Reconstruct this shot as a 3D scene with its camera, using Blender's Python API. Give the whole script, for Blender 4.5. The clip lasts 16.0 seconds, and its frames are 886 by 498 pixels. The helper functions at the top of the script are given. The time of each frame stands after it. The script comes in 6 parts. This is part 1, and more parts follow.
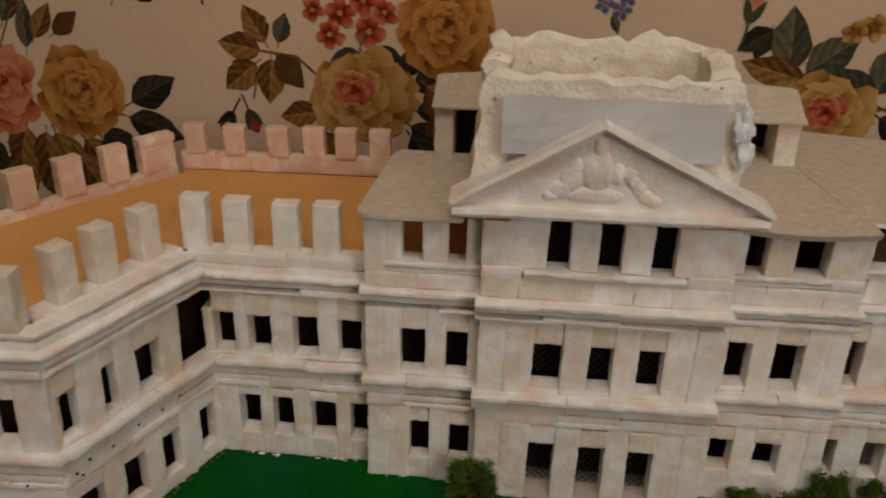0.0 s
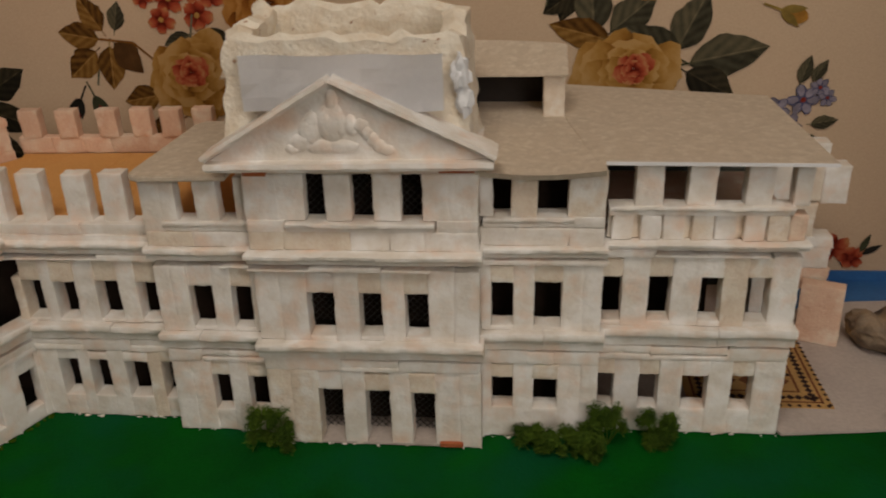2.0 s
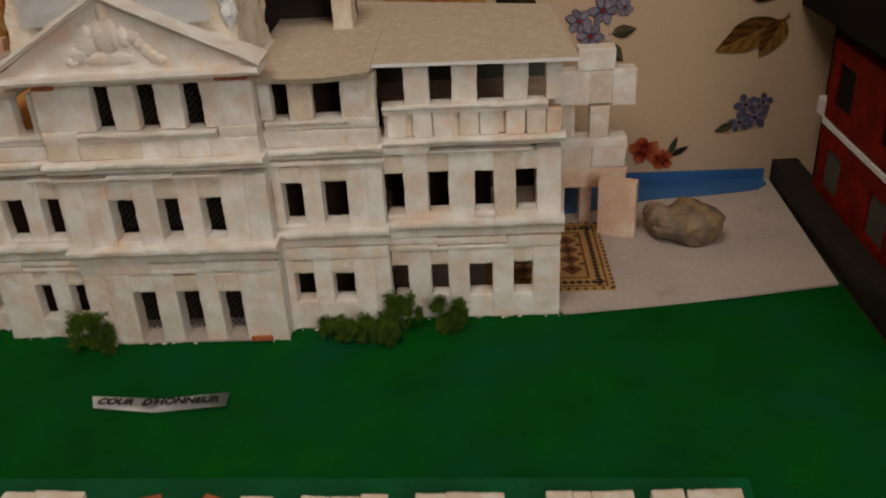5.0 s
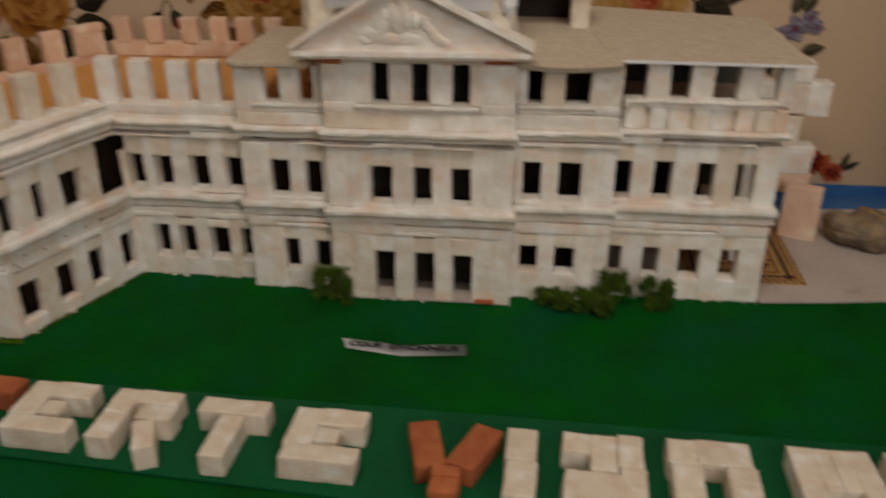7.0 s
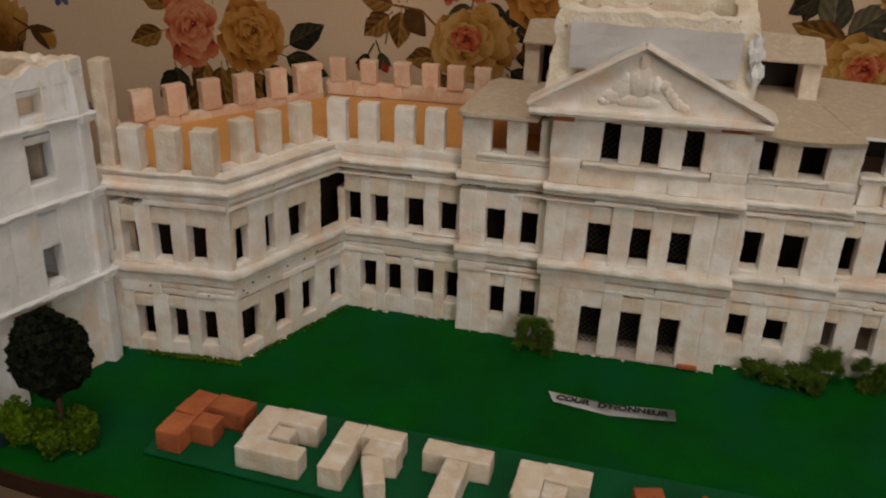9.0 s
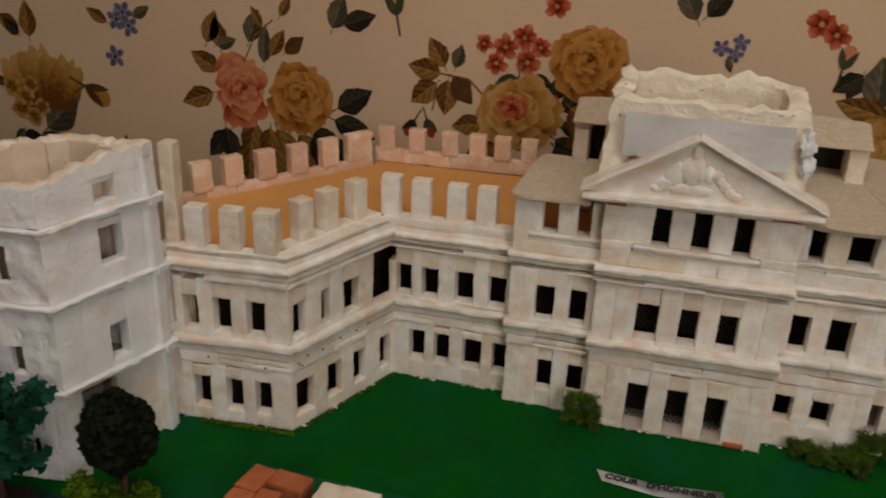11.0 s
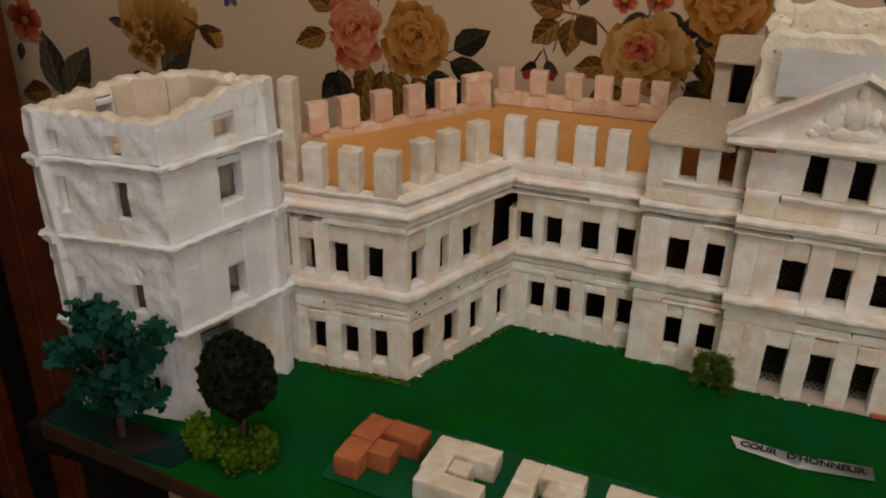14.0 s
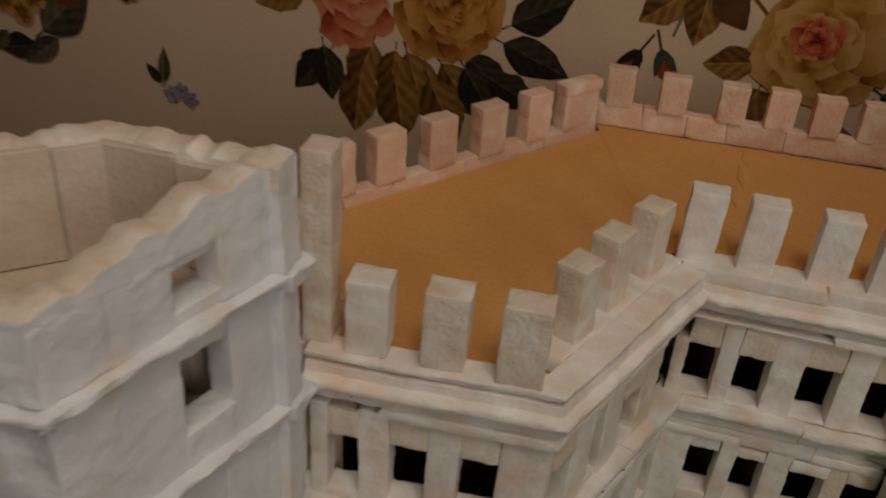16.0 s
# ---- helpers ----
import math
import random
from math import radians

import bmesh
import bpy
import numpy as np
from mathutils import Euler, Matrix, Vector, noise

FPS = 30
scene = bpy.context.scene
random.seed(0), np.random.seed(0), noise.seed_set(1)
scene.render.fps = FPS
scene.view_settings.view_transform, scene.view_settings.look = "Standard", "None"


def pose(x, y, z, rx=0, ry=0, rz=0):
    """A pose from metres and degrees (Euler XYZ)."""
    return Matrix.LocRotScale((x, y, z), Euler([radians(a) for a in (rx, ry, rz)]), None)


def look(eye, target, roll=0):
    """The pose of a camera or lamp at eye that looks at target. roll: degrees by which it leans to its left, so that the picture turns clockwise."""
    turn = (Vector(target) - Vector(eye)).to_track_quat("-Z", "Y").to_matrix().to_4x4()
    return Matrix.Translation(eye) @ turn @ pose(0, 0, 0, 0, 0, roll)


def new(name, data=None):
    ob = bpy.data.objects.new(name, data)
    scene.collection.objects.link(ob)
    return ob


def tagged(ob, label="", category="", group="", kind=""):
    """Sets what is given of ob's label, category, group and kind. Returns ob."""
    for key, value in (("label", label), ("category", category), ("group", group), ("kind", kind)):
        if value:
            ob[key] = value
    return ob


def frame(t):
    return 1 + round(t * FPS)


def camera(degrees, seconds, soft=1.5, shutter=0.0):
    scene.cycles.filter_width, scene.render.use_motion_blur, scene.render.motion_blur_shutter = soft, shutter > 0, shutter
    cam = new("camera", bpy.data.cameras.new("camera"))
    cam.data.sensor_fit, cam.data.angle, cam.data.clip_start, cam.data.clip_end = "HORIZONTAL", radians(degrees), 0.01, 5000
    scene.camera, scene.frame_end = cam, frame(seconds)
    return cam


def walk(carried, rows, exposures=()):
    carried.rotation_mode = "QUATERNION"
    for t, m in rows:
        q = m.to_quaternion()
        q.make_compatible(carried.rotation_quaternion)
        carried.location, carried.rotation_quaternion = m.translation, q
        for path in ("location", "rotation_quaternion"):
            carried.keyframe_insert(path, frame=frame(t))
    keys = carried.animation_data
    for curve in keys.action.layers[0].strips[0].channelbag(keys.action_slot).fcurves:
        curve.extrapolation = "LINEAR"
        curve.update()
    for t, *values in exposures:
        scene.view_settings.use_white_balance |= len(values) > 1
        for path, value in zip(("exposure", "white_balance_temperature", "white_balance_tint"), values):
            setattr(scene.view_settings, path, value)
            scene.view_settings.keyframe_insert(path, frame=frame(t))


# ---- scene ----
cam = camera(54.0, 16.0, soft=1.9, shutter=0.6)
# seconds, eye, Euler angles
PATH = [
    (0.0, -0.0480, -0.5258, 0.4436, 65.04, -1.12, 5.69),
    (0.5, -0.0085, -0.5193, 0.4404, 64.55, 0.43, 5.65),
    (1.0, 0.0409, -0.5337, 0.4258, 64.13, 0.81, 6.45),
    (1.5, 0.0883, -0.5493, 0.4235, 64.73, 1.21, 6.06),
    (2.0, 0.1288, -0.5577, 0.4263, 65.15, 1.77, 5.26),
    (2.5, 0.1516, -0.5586, 0.4213, 65.00, 2.66, 5.05),
    (3.0, 0.1954, -0.5635, 0.4198, 64.85, 3.10, 4.01),
    (3.5, 0.2398, -0.5651, 0.4185, 65.08, 3.88, 2.60),
    (4.0, 0.2678, -0.5692, 0.4104, 63.59, 3.83, 2.10),
    (6.5, 0.1762, -0.7015, 0.4071, 61.37, 1.24, 2.24),
    (7.0, 0.1129, -0.7086, 0.4147, 63.01, 0.29, 6.30),
    (7.5, 0.0834, -0.7118, 0.4173, 63.88, 0.22, 10.86),
    (8.0, 0.0565, -0.7235, 0.4163, 64.51, -0.15, 11.79),
    (8.5, 0.0257, -0.7272, 0.4196, 64.91, -1.00, 13.21),
    (11.0, -0.0251, -0.7333, 0.4818, 66.80, -1.83, 15.35),
    (11.5, -0.0540, -0.7351, 0.4751, 66.10, -2.00, 19.89),
    (12.0, -0.0684, -0.7405, 0.4676, 65.32, -1.85, 22.52),
    (12.5, -0.0674, -0.7417, 0.4656, 65.21, -1.58, 22.15),
    (13.0, -0.0656, -0.7393, 0.4623, 64.97, -1.23, 21.79),
    (13.5, -0.0623, -0.7298, 0.4599, 64.42, -1.10, 21.74),
    (14.0, -0.0610, -0.7094, 0.4588, 63.67, -0.53, 21.43),
    (14.5, -0.0842, -0.6516, 0.4602, 62.99, 0.13, 21.55),
    (15.0, -0.1974, -0.5261, 0.4419, 62.17, -0.94, 21.58),
    (15.5, -0.2931, -0.4435, 0.4258, 60.46, -2.20, 18.22),
    (16.0, -0.3131, -0.3883, 0.4099, 58.53, -3.79, 15.93),
]
walk(cam, [(t, pose(*p)) for t, *p in PATH], [(0.0, -0.38), (4.0, -0.28), (8.0, -0.32), (13.5, -0.21), (14.5, -0.35), (16.0, -0.73)])

# exposure, world and daylight
world = bpy.data.worlds.new("world")
scene.world = world
world.use_nodes = True
sky = world.node_tree.nodes.new("ShaderNodeTexSky")
sky.sky_type, sky.sun_disc, sky.sun_elevation, sky.sun_rotation = "NISHITA", False, radians(35), radians(150)
world.node_tree.links.new(sky.outputs[0], world.node_tree.nodes["Background"].inputs[0])
world.node_tree.nodes["Background"].inputs[1].default_value = 0.1
window_light = bpy.data.lights.new("window_light", "AREA")
window_light.shape, window_light.size, window_light.size_y = "RECTANGLE", 1.1, 1.2
window_light.energy, window_light.color = 20.0, (1.0, 0.90, 0.79)
lamp = new("window_light", window_light)
lamp.matrix_basis = look((1.0, -1.93, 1.0), (0.1, 0.0, 0.15))
# unseen overhead fill, added in place of light bounced round the room
fill_light = bpy.data.lights.new("overhead_fill", "AREA")
fill_light.shape, fill_light.size, fill_light.energy, fill_light.color = "DISK", 0.7, 11.2, (1.0, 0.88, 0.74)
lamp = new("overhead_fill", fill_light)
lamp.matrix_basis = look((-0.05, -0.80, 1.60), (-0.05, -0.3, 0.0))


# ---- materials ----
def material(name, color, rough=0.8, second=None, scale=40.0, fine=400.0, bump=0.2, mix=0.6, random_tint=0.0, island=False, stain=None, stain_scale=25.0, stain_edge=(0.62, 0.75), metal=0.0, spec=0.3):
    m = bpy.data.materials.new(name)
    m.use_nodes = True
    nt = m.node_tree
    n, l = nt.nodes, nt.links
    b = n["Principled BSDF"]
    b.inputs["Roughness"].default_value, b.inputs["Metallic"].default_value = rough, metal
    b.inputs["Specular IOR Level"].default_value = spec
    second = second or tuple(c * 0.8 for c in color)
    co = n.new("ShaderNodeTexCoord")
    geo = n.new("ShaderNodeNewGeometry")
    big = n.new("ShaderNodeTexNoise")
    big.inputs["Scale"].default_value, big.inputs["Detail"].default_value = scale, 5
    small = n.new("ShaderNodeTexNoise")
    small.inputs["Scale"].default_value, small.inputs["Detail"].default_value = fine, 3
    l.new(geo.outputs["Position"], big.inputs["Vector"])
    l.new(geo.outputs["Position"], small.inputs["Vector"])
    ramp = n.new("ShaderNodeValToRGB")
    ramp.color_ramp.elements[0].position, ramp.color_ramp.elements[1].position = 0.5 - mix * 0.35, 0.5 + mix * 0.35
    ramp.color_ramp.elements[0].color, ramp.color_ramp.elements[1].color = (*second, 1), (*color, 1)
    l.new(big.outputs["Fac"], ramp.inputs["Fac"])
    out = ramp.outputs["Color"]
    grain = n.new("ShaderNodeMix")
    grain.data_type, grain.blend_type = "RGBA", "OVERLAY"
    grain.inputs["Factor"].default_value = 0.25
    l.new(out, grain.inputs["A"])
    l.new(small.outputs["Color"], grain.inputs["B"])
    bw = n.new("ShaderNodeRGBToBW")
    l.new(small.outputs["Color"], bw.inputs[0])
    l.new(bw.outputs[0], grain.inputs["B"])
    out = grain.outputs["Result"]
    if stain:
        tex = n.new("ShaderNodeTexNoise")
        tex.inputs["Scale"].default_value, tex.inputs["Detail"].default_value = stain_scale, 6
        l.new(geo.outputs["Position"], tex.inputs["Vector"])
        r2 = n.new("ShaderNodeValToRGB")
        r2.color_ramp.elements[0].position, r2.color_ramp.elements[1].position = stain_edge
        l.new(tex.outputs["Fac"], r2.inputs["Fac"])
        mx = n.new("ShaderNodeMix")
        mx.data_type = "RGBA"
        mx.inputs["B"].default_value = (*stain, 1)
        l.new(r2.outputs["Color"], mx.inputs["Factor"])
        l.new(out, mx.inputs["A"])
        out = mx.outputs["Result"]
    if random_tint:
        info = n.new("ShaderNodeObjectInfo")
        src = geo.outputs["Random Per Island"] if island else info.outputs["Random"]
        mr = n.new("ShaderNodeMapRange")
        mr.inputs["To Min"].default_value, mr.inputs["To Max"].default_value = 1 - random_tint, 1 + random_tint * 0.5
        l.new(src, mr.inputs["Value"])
        hsv = n.new("ShaderNodeHueSaturation")
        l.new(out, hsv.inputs["Color"])
        l.new(mr.outputs[0], hsv.inputs["Value"])
        out = hsv.outputs["Color"]
    l.new(out, b.inputs["Base Color"])
    if bump:
        bp = n.new("ShaderNodeBump")
        bp.inputs["Strength"].default_value, bp.inputs["Distance"].default_value = bump, 0.0015
        add = n.new("ShaderNodeMath")
        add.operation = "ADD"
        l.new(big.outputs["Fac"], add.inputs[0])
        l.new(small.outputs["Fac"], add.inputs[1])
        l.new(add.outputs[0], bp.inputs["Height"])
        l.new(bp.outputs[0], b.inputs["Normal"])
    return m


PLASTER = material("white_painted_plaster", (0.90, 0.875, 0.845), 0.70, (0.77, 0.715, 0.645), 52, 330, 0.42, mix=0.34, random_tint=0.09, stain=(0.82, 0.62, 0.49), stain_scale=44, stain_edge=(0.48, 0.76))
PLASTER_COOL = material("cool_white_plaster", (0.88, 0.89, 0.91), 0.72, (0.74, 0.75, 0.78), 40, 260, 0.55, random_tint=0.03, stain=(0.76, 0.66, 0.55), stain_scale=38, stain_edge=(0.58, 0.78))
CREAM = material("unpainted_cream_block", (0.80, 0.715, 0.60), 0.82, (0.71, 0.59, 0.475), 70, 420, 0.5, mix=0.45, random_tint=0.05, stain=(0.86, 0.83, 0.78), stain_scale=52, stain_edge=(0.52, 0.68))
PEACH = material("peach_clay_block", (0.77, 0.555, 0.415), 0.85, (0.71, 0.455, 0.325), 55, 420, 0.5, random_tint=0.12, stain=(0.82, 0.68, 0.55), stain_scale=42, stain_edge=(0.5, 0.66))
TERRACOTTA = material("terracotta_brick", (0.52, 0.17, 0.065), 0.85, (0.38, 0.10, 0.04), 60, 500, 0.4, random_tint=0.12, stain=(0.26, 0.07, 0.035), stain_scale=70)
LUMPY = material("lumpy_plaster", (0.84, 0.79, 0.69), 0.8, (0.72, 0.62, 0.49), 80, 300, 0.9, stain=(0.40, 0.24, 0.15), stain_scale=130, stain_edge=(0.68, 0.73))
PAPER = material("white_paper", (0.84, 0.84, 0.86), 0.6, (0.79, 0.79, 0.81), 30, 300, 0.05)
CARD = material("grey_card", (0.57, 0.48, 0.38), 0.9, (0.50, 0.42, 0.33), 120, 700, 0.2, stain=(0.62, 0.54, 0.44), stain_scale=160, stain_edge=(0.5, 0.7))
TAN = material("tan_card", (0.70, 0.37, 0.125), 0.85, (0.63, 0.31, 0.095), 12, 500, 0.08)
GREEN = material("green_painted_board", (0.0030, 0.096, 0.0075), 0.8, (0.0030, 0.060, 0.0085), 16, 350, 0.6, stain=(0.0040, 0.078, 0.026), stain_scale=11, stain_edge=(0.46, 0.70), spec=0.03)
GREEN_STRIP = material("dark_green_plate", (0.002, 0.100, 0.034), 0.6, (0.002, 0.076, 0.024), 20, 350, 0.2, spec=0.15)
DARK_TEAL = material("dark_teal", (0.004, 0.030, 0.024), 0.6, (0.003, 0.020, 0.018), 30, 350, 0.3, spec=0.15)
EDGE = material("brown_board_edge", (0.055, 0.026, 0.014), 0.6, (0.025, 0.013, 0.008), 50, 300, 0.2)
PLATFORM = material("pale_pink_base", (0.55, 0.475, 0.43), 0.8, (0.47, 0.405, 0.37), 18, 300, 0.3, stain=(0.38, 0.32, 0.28), stain_scale=30, stain_edge=(0.64, 0.8))
BLUE = material("blue_paint", (0.045, 0.16, 0.40), 0.5, (0.035, 0.13, 0.34), 30, 300, 0.1)
WALLPAPER = material("cream_wallpaper", (0.63, 0.465, 0.32), 0.85, (0.59, 0.43, 0.295), 6, 700, 0.06, spec=0.12)
ROCK = material("grey_brown_stone", (0.34, 0.25, 0.17), 0.6, (0.085, 0.068, 0.055), 42, 300, 0.9, mix=0.5, stain=(0.38, 0.25, 0.12), stain_scale=40, stain_edge=(0.48, 0.72))
WOOD = material("red_brown_wood", (0.12, 0.022, 0.007), 0.45, (0.045, 0.009, 0.004), 18, 300, 0.1, spec=0.35)
DARK = material("near_black_wood", (0.006, 0.005, 0.0045), 0.7, (0.004, 0.0035, 0.003), 20, 200, 0.1, spec=0.15)
DARK_PLANK = material("dark_plank", (0.026, 0.019, 0.015), 0.65, (0.016, 0.012, 0.010), 40, 300, 0.2)
RED = material("red_paint", (0.25, 0.010, 0.004), 0.6, (0.11, 0.004, 0.002), 40, 300, 0.2, spec=0.08)
WIRE = material("black_wire", (0.07, 0.065, 0.06), 0.5, metal=0.3, bump=0)
LEAF_TEAL = material("teal_leaf", (0.008, 0.075, 0.050), 0.7, (0.005, 0.050, 0.036), 60, 400, 0.1, random_tint=0.35, island=True, spec=0.15)
LEAF_DARK = material("dark_foliage", (0.013, 0.018, 0.009), 0.8, (0.008, 0.012, 0.006), 60, 400, 0.1, random_tint=0.4, island=True, spec=0.1)
LEAF_LIME = material("lime_moss", (0.105, 0.185, 0.008), 0.85, (0.050, 0.105, 0.006), 60, 400, 0.1, random_tint=0.35, island=True, spec=0.1)
LEAF_MOSS = material("moss_green", (0.105, 0.175, 0.018), 0.85, (0.040, 0.082, 0.012), 60, 400, 0.1, random_tint=0.4, island=True, spec=0.1)
BARK = material("brown_bark", (0.10, 0.06, 0.035), 0.8, (0.06, 0.035, 0.02), 80, 400, 0.3)
# brown that stands in for the dim inside of the tower
TOWER_SHADE = material("brown_tower_shade", (0.30, 0.215, 0.15), 0.9, (0.24, 0.17, 0.12), 50, 400, 0.3)
RAW = material("raw_tan_plaster", (0.74, 0.63, 0.52), 0.9, (0.65, 0.53, 0.42), 50, 400, 0.4, random_tint=0.10)
# near-black colour that stands in for the shade inside the rooms
INNER_SHADE = material("dark_inner_shade", (0.040, 0.026, 0.020), 0.95, (0.025, 0.018, 0.014), 40, 300, 0.1, spec=0.0)
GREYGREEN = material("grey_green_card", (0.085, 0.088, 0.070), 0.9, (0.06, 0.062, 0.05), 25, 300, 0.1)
INK = material("black_ink", (0.02, 0.02, 0.02), 0.6, bump=0)
ROOM = material("plain_room_wall", (0.30, 0.25, 0.19), 0.8, (0.27, 0.22, 0.17), 5, 200, 0.05)
FLOORBOARDS = material("brown_floor", (0.20, 0.12, 0.07), 0.5, (0.14, 0.08, 0.05), 8, 200, 0.1)
CARPET_A = material("carpet_brown", (0.22, 0.085, 0.035), 0.9, bump=0.2)
CARPET_B = material("carpet_sand", (0.56, 0.33, 0.12), 0.9, bump=0.2)
CARPET_C = material("carpet_dark", (0.05, 0.025, 0.02), 0.9, bump=0.2)


def ink(name, c, d=None):
    return material(name, c, 0.85, d or tuple(v * 0.5 for v in c), 85, 500, 0.0, mix=0.75, random_tint=0.22, island=True, spec=0.1)


P_PEACH, P_PINK, P_RED = ink("print_peach", (0.66, 0.27, 0.13)), ink("print_pink", (0.56, 0.15, 0.075)), ink("print_red", (0.36, 0.05, 0.028))
P_GOLD, P_GOLDL, P_GOLDD = ink("print_gold", (0.50, 0.235, 0.045)), ink("print_pale_gold", (0.62, 0.34, 0.09)), ink("print_dark_gold", (0.28, 0.11, 0.02))
P_BROWN, P_GREEN, P_GREY = ink("print_brown", (0.12, 0.055, 0.018)), ink("print_green", (0.070, 0.075, 0.040)), ink("print_grey_green", (0.17, 0.17, 0.115))
P_NIGHT, P_BLUE, P_LILAC = ink("print_dark", (0.026, 0.024, 0.019)), ink("print_blue", (0.11, 0.11, 0.20)), ink("print_lilac", (0.31, 0.27, 0.33))
P_OLIVE = ink("print_olive", (0.36, 0.24, 0.06))


def graded(name, stops, veins=0.0):
    """A print graded from the root of a petal or leaf to its rim, with brush noise and, for leaves, veins."""
    m = bpy.data.materials.new(name)
    m.use_nodes = True
    n, l = m.node_tree.nodes, m.node_tree.links
    bs = n["Principled BSDF"]
    bs.inputs["Roughness"].default_value, bs.inputs["Specular IOR Level"].default_value = 0.85, 0.1
    uv = n.new("ShaderNodeUVMap")
    uv.uv_map = "print"
    sep = n.new("ShaderNodeSeparateXYZ")
    l.new(uv.outputs[0], sep.inputs[0])
    geo = n.new("ShaderNodeNewGeometry")
    nz = n.new("ShaderNodeTexNoise")
    nz.inputs["Scale"].default_value, nz.inputs["Detail"].default_value = 150, 4
    l.new(geo.outputs["Position"], nz.inputs["Vector"])

    def math_node(op, a, c):
        q = n.new("ShaderNodeMath")
        q.operation = op
        for k, v in enumerate((a, c)):
            if isinstance(v, (int, float)):
                q.inputs[k].default_value = v
            else:
                l.new(v, q.inputs[k])
        return q.outputs[0]

    wob = math_node("MULTIPLY", math_node("SUBTRACT", nz.outputs["Fac"], 0.5), 0.55)
    isl = math_node("MULTIPLY", math_node("SUBTRACT", geo.outputs["Random Per Island"], 0.5), 0.30)
    side = math_node("ABSOLUTE", math_node("SUBTRACT", sep.outputs["Y"], 0.5), 0)
    if veins:
        w = math_node("SINE", math_node("SUBTRACT", math_node("MULTIPLY", sep.outputs["X"], veins), math_node("MULTIPLY", side, veins * 0.9)), 0)
        fac = math_node("ADD", math_node("ADD", math_node("MULTIPLY", w, 0.10), math_node("MULTIPLY", math_node("GREATER_THAN", sep.outputs["Y"], 0.5), 0.30)), 0.28)
        fac = math_node("ADD", fac, math_node("MULTIPLY", math_node("LESS_THAN", side, 0.025), 0.3))
    else:
        fac = math_node("SUBTRACT", sep.outputs["X"], math_node("MULTIPLY", side, 0.35))
    fac = math_node("ADD", math_node("ADD", fac, wob), isl)
    ramp = n.new("ShaderNodeValToRGB")
    els = ramp.color_ramp.elements
    while len(els) < len(stops):
        els.new(0.5)
    for e, (pos, c) in zip(els, stops):
        e.position, e.color = pos, (c[0] * 0.88, c[1] * 0.86, c[2] * 0.84, 1)
    l.new(fac, ramp.inputs[0])
    l.new(ramp.outputs[0], bs.inputs["Base Color"])
    return m


Q_GOLD = graded("petal_gold", [(0.05, (0.080, 0.024, 0.005)), (0.35, (0.240, 0.082, 0.013)), (0.65, (0.400, 0.170, 0.033)), (0.92, (0.512, 0.252, 0.072))])
Q_YELLOW = graded("petal_yellow", [(0.05, (0.136, 0.051, 0.009)), (0.35, (0.304, 0.143, 0.027)), (0.65, (0.448, 0.238, 0.060)), (0.92, (0.544, 0.326, 0.120))])
Q_PEACH = graded("petal_peach", [(0.05, (0.160, 0.017, 0.008)), (0.35, (0.384, 0.075, 0.033)), (0.65, (0.528, 0.170, 0.078)), (0.92, (0.592, 0.258, 0.132))])
Q_RED = graded("petal_red", [(0.05, (0.128, 0.014, 0.007)), (0.4, (0.368, 0.058, 0.027)), (0.75, (0.496, 0.136, 0.060)), (0.95, (0.528, 0.231, 0.096))])
V_GREY = graded("leaf_grey", [(0.05, (0.028, 0.026, 0.017)), (0.4, (0.076, 0.068, 0.042)), (0.7, (0.136, 0.116, 0.069)), (0.95, (0.216, 0.177, 0.108))], 26)
V_DARK = graded("leaf_dark", [(0.05, (0.011, 0.010, 0.007)), (0.45, (0.028, 0.023, 0.014)), (0.75, (0.056, 0.046, 0.025)), (0.95, (0.104, 0.078, 0.042))], 26)
V_GOLD = graded("leaf_gold", [(0.05, (0.048, 0.019, 0.005)), (0.4, (0.176, 0.082, 0.018)), (0.7, (0.304, 0.163, 0.042)), (0.95, (0.400, 0.231, 0.078))], 24)


# ---- building helpers ----
AT = {}
rnd = random.Random(7)


def thing(name, loc, label, category, group="", kind=""):
    ob = new(name)
    ob.location = loc
    AT[ob] = Matrix.Translation(loc)
    return tagged(ob, label, category, group, kind)


def link_mesh(name, me, mats, m=None, parent=None, label=""):
    for mt in (mats if isinstance(mats, (list, tuple)) else [mats]):
        me.materials.append(mt)
    ob = new(name, me)
    m = m or Matrix.Identity(4)
    AT[ob] = m
    if parent:
        ob.parent = parent
        ob.matrix_basis = AT[parent].inverted() @ m
    else:
        ob.matrix_basis = m
    if label:
        ob["label"] = label
    return ob


def mesh_of(bm, name="mesh", smooth=False):
    me = bpy.data.meshes.new(name)
    bmesh.ops.recalc_face_normals(bm, faces=bm.faces)
    if smooth:
        for e in bm.edges:
            if len(e.link_faces) == 2 and e.calc_face_angle() > 0.75:
                e.smooth = False
    bm.to_mesh(me)
    bm.free()
    if smooth:
        me.polygons.foreach_set("use_smooth", [True] * len(me.polygons))
    return me


def part(name, bm, mat, parent, label="", smooth=False):
    return link_mesh(name, mesh_of(bm, name, smooth), mat, None, parent, label)


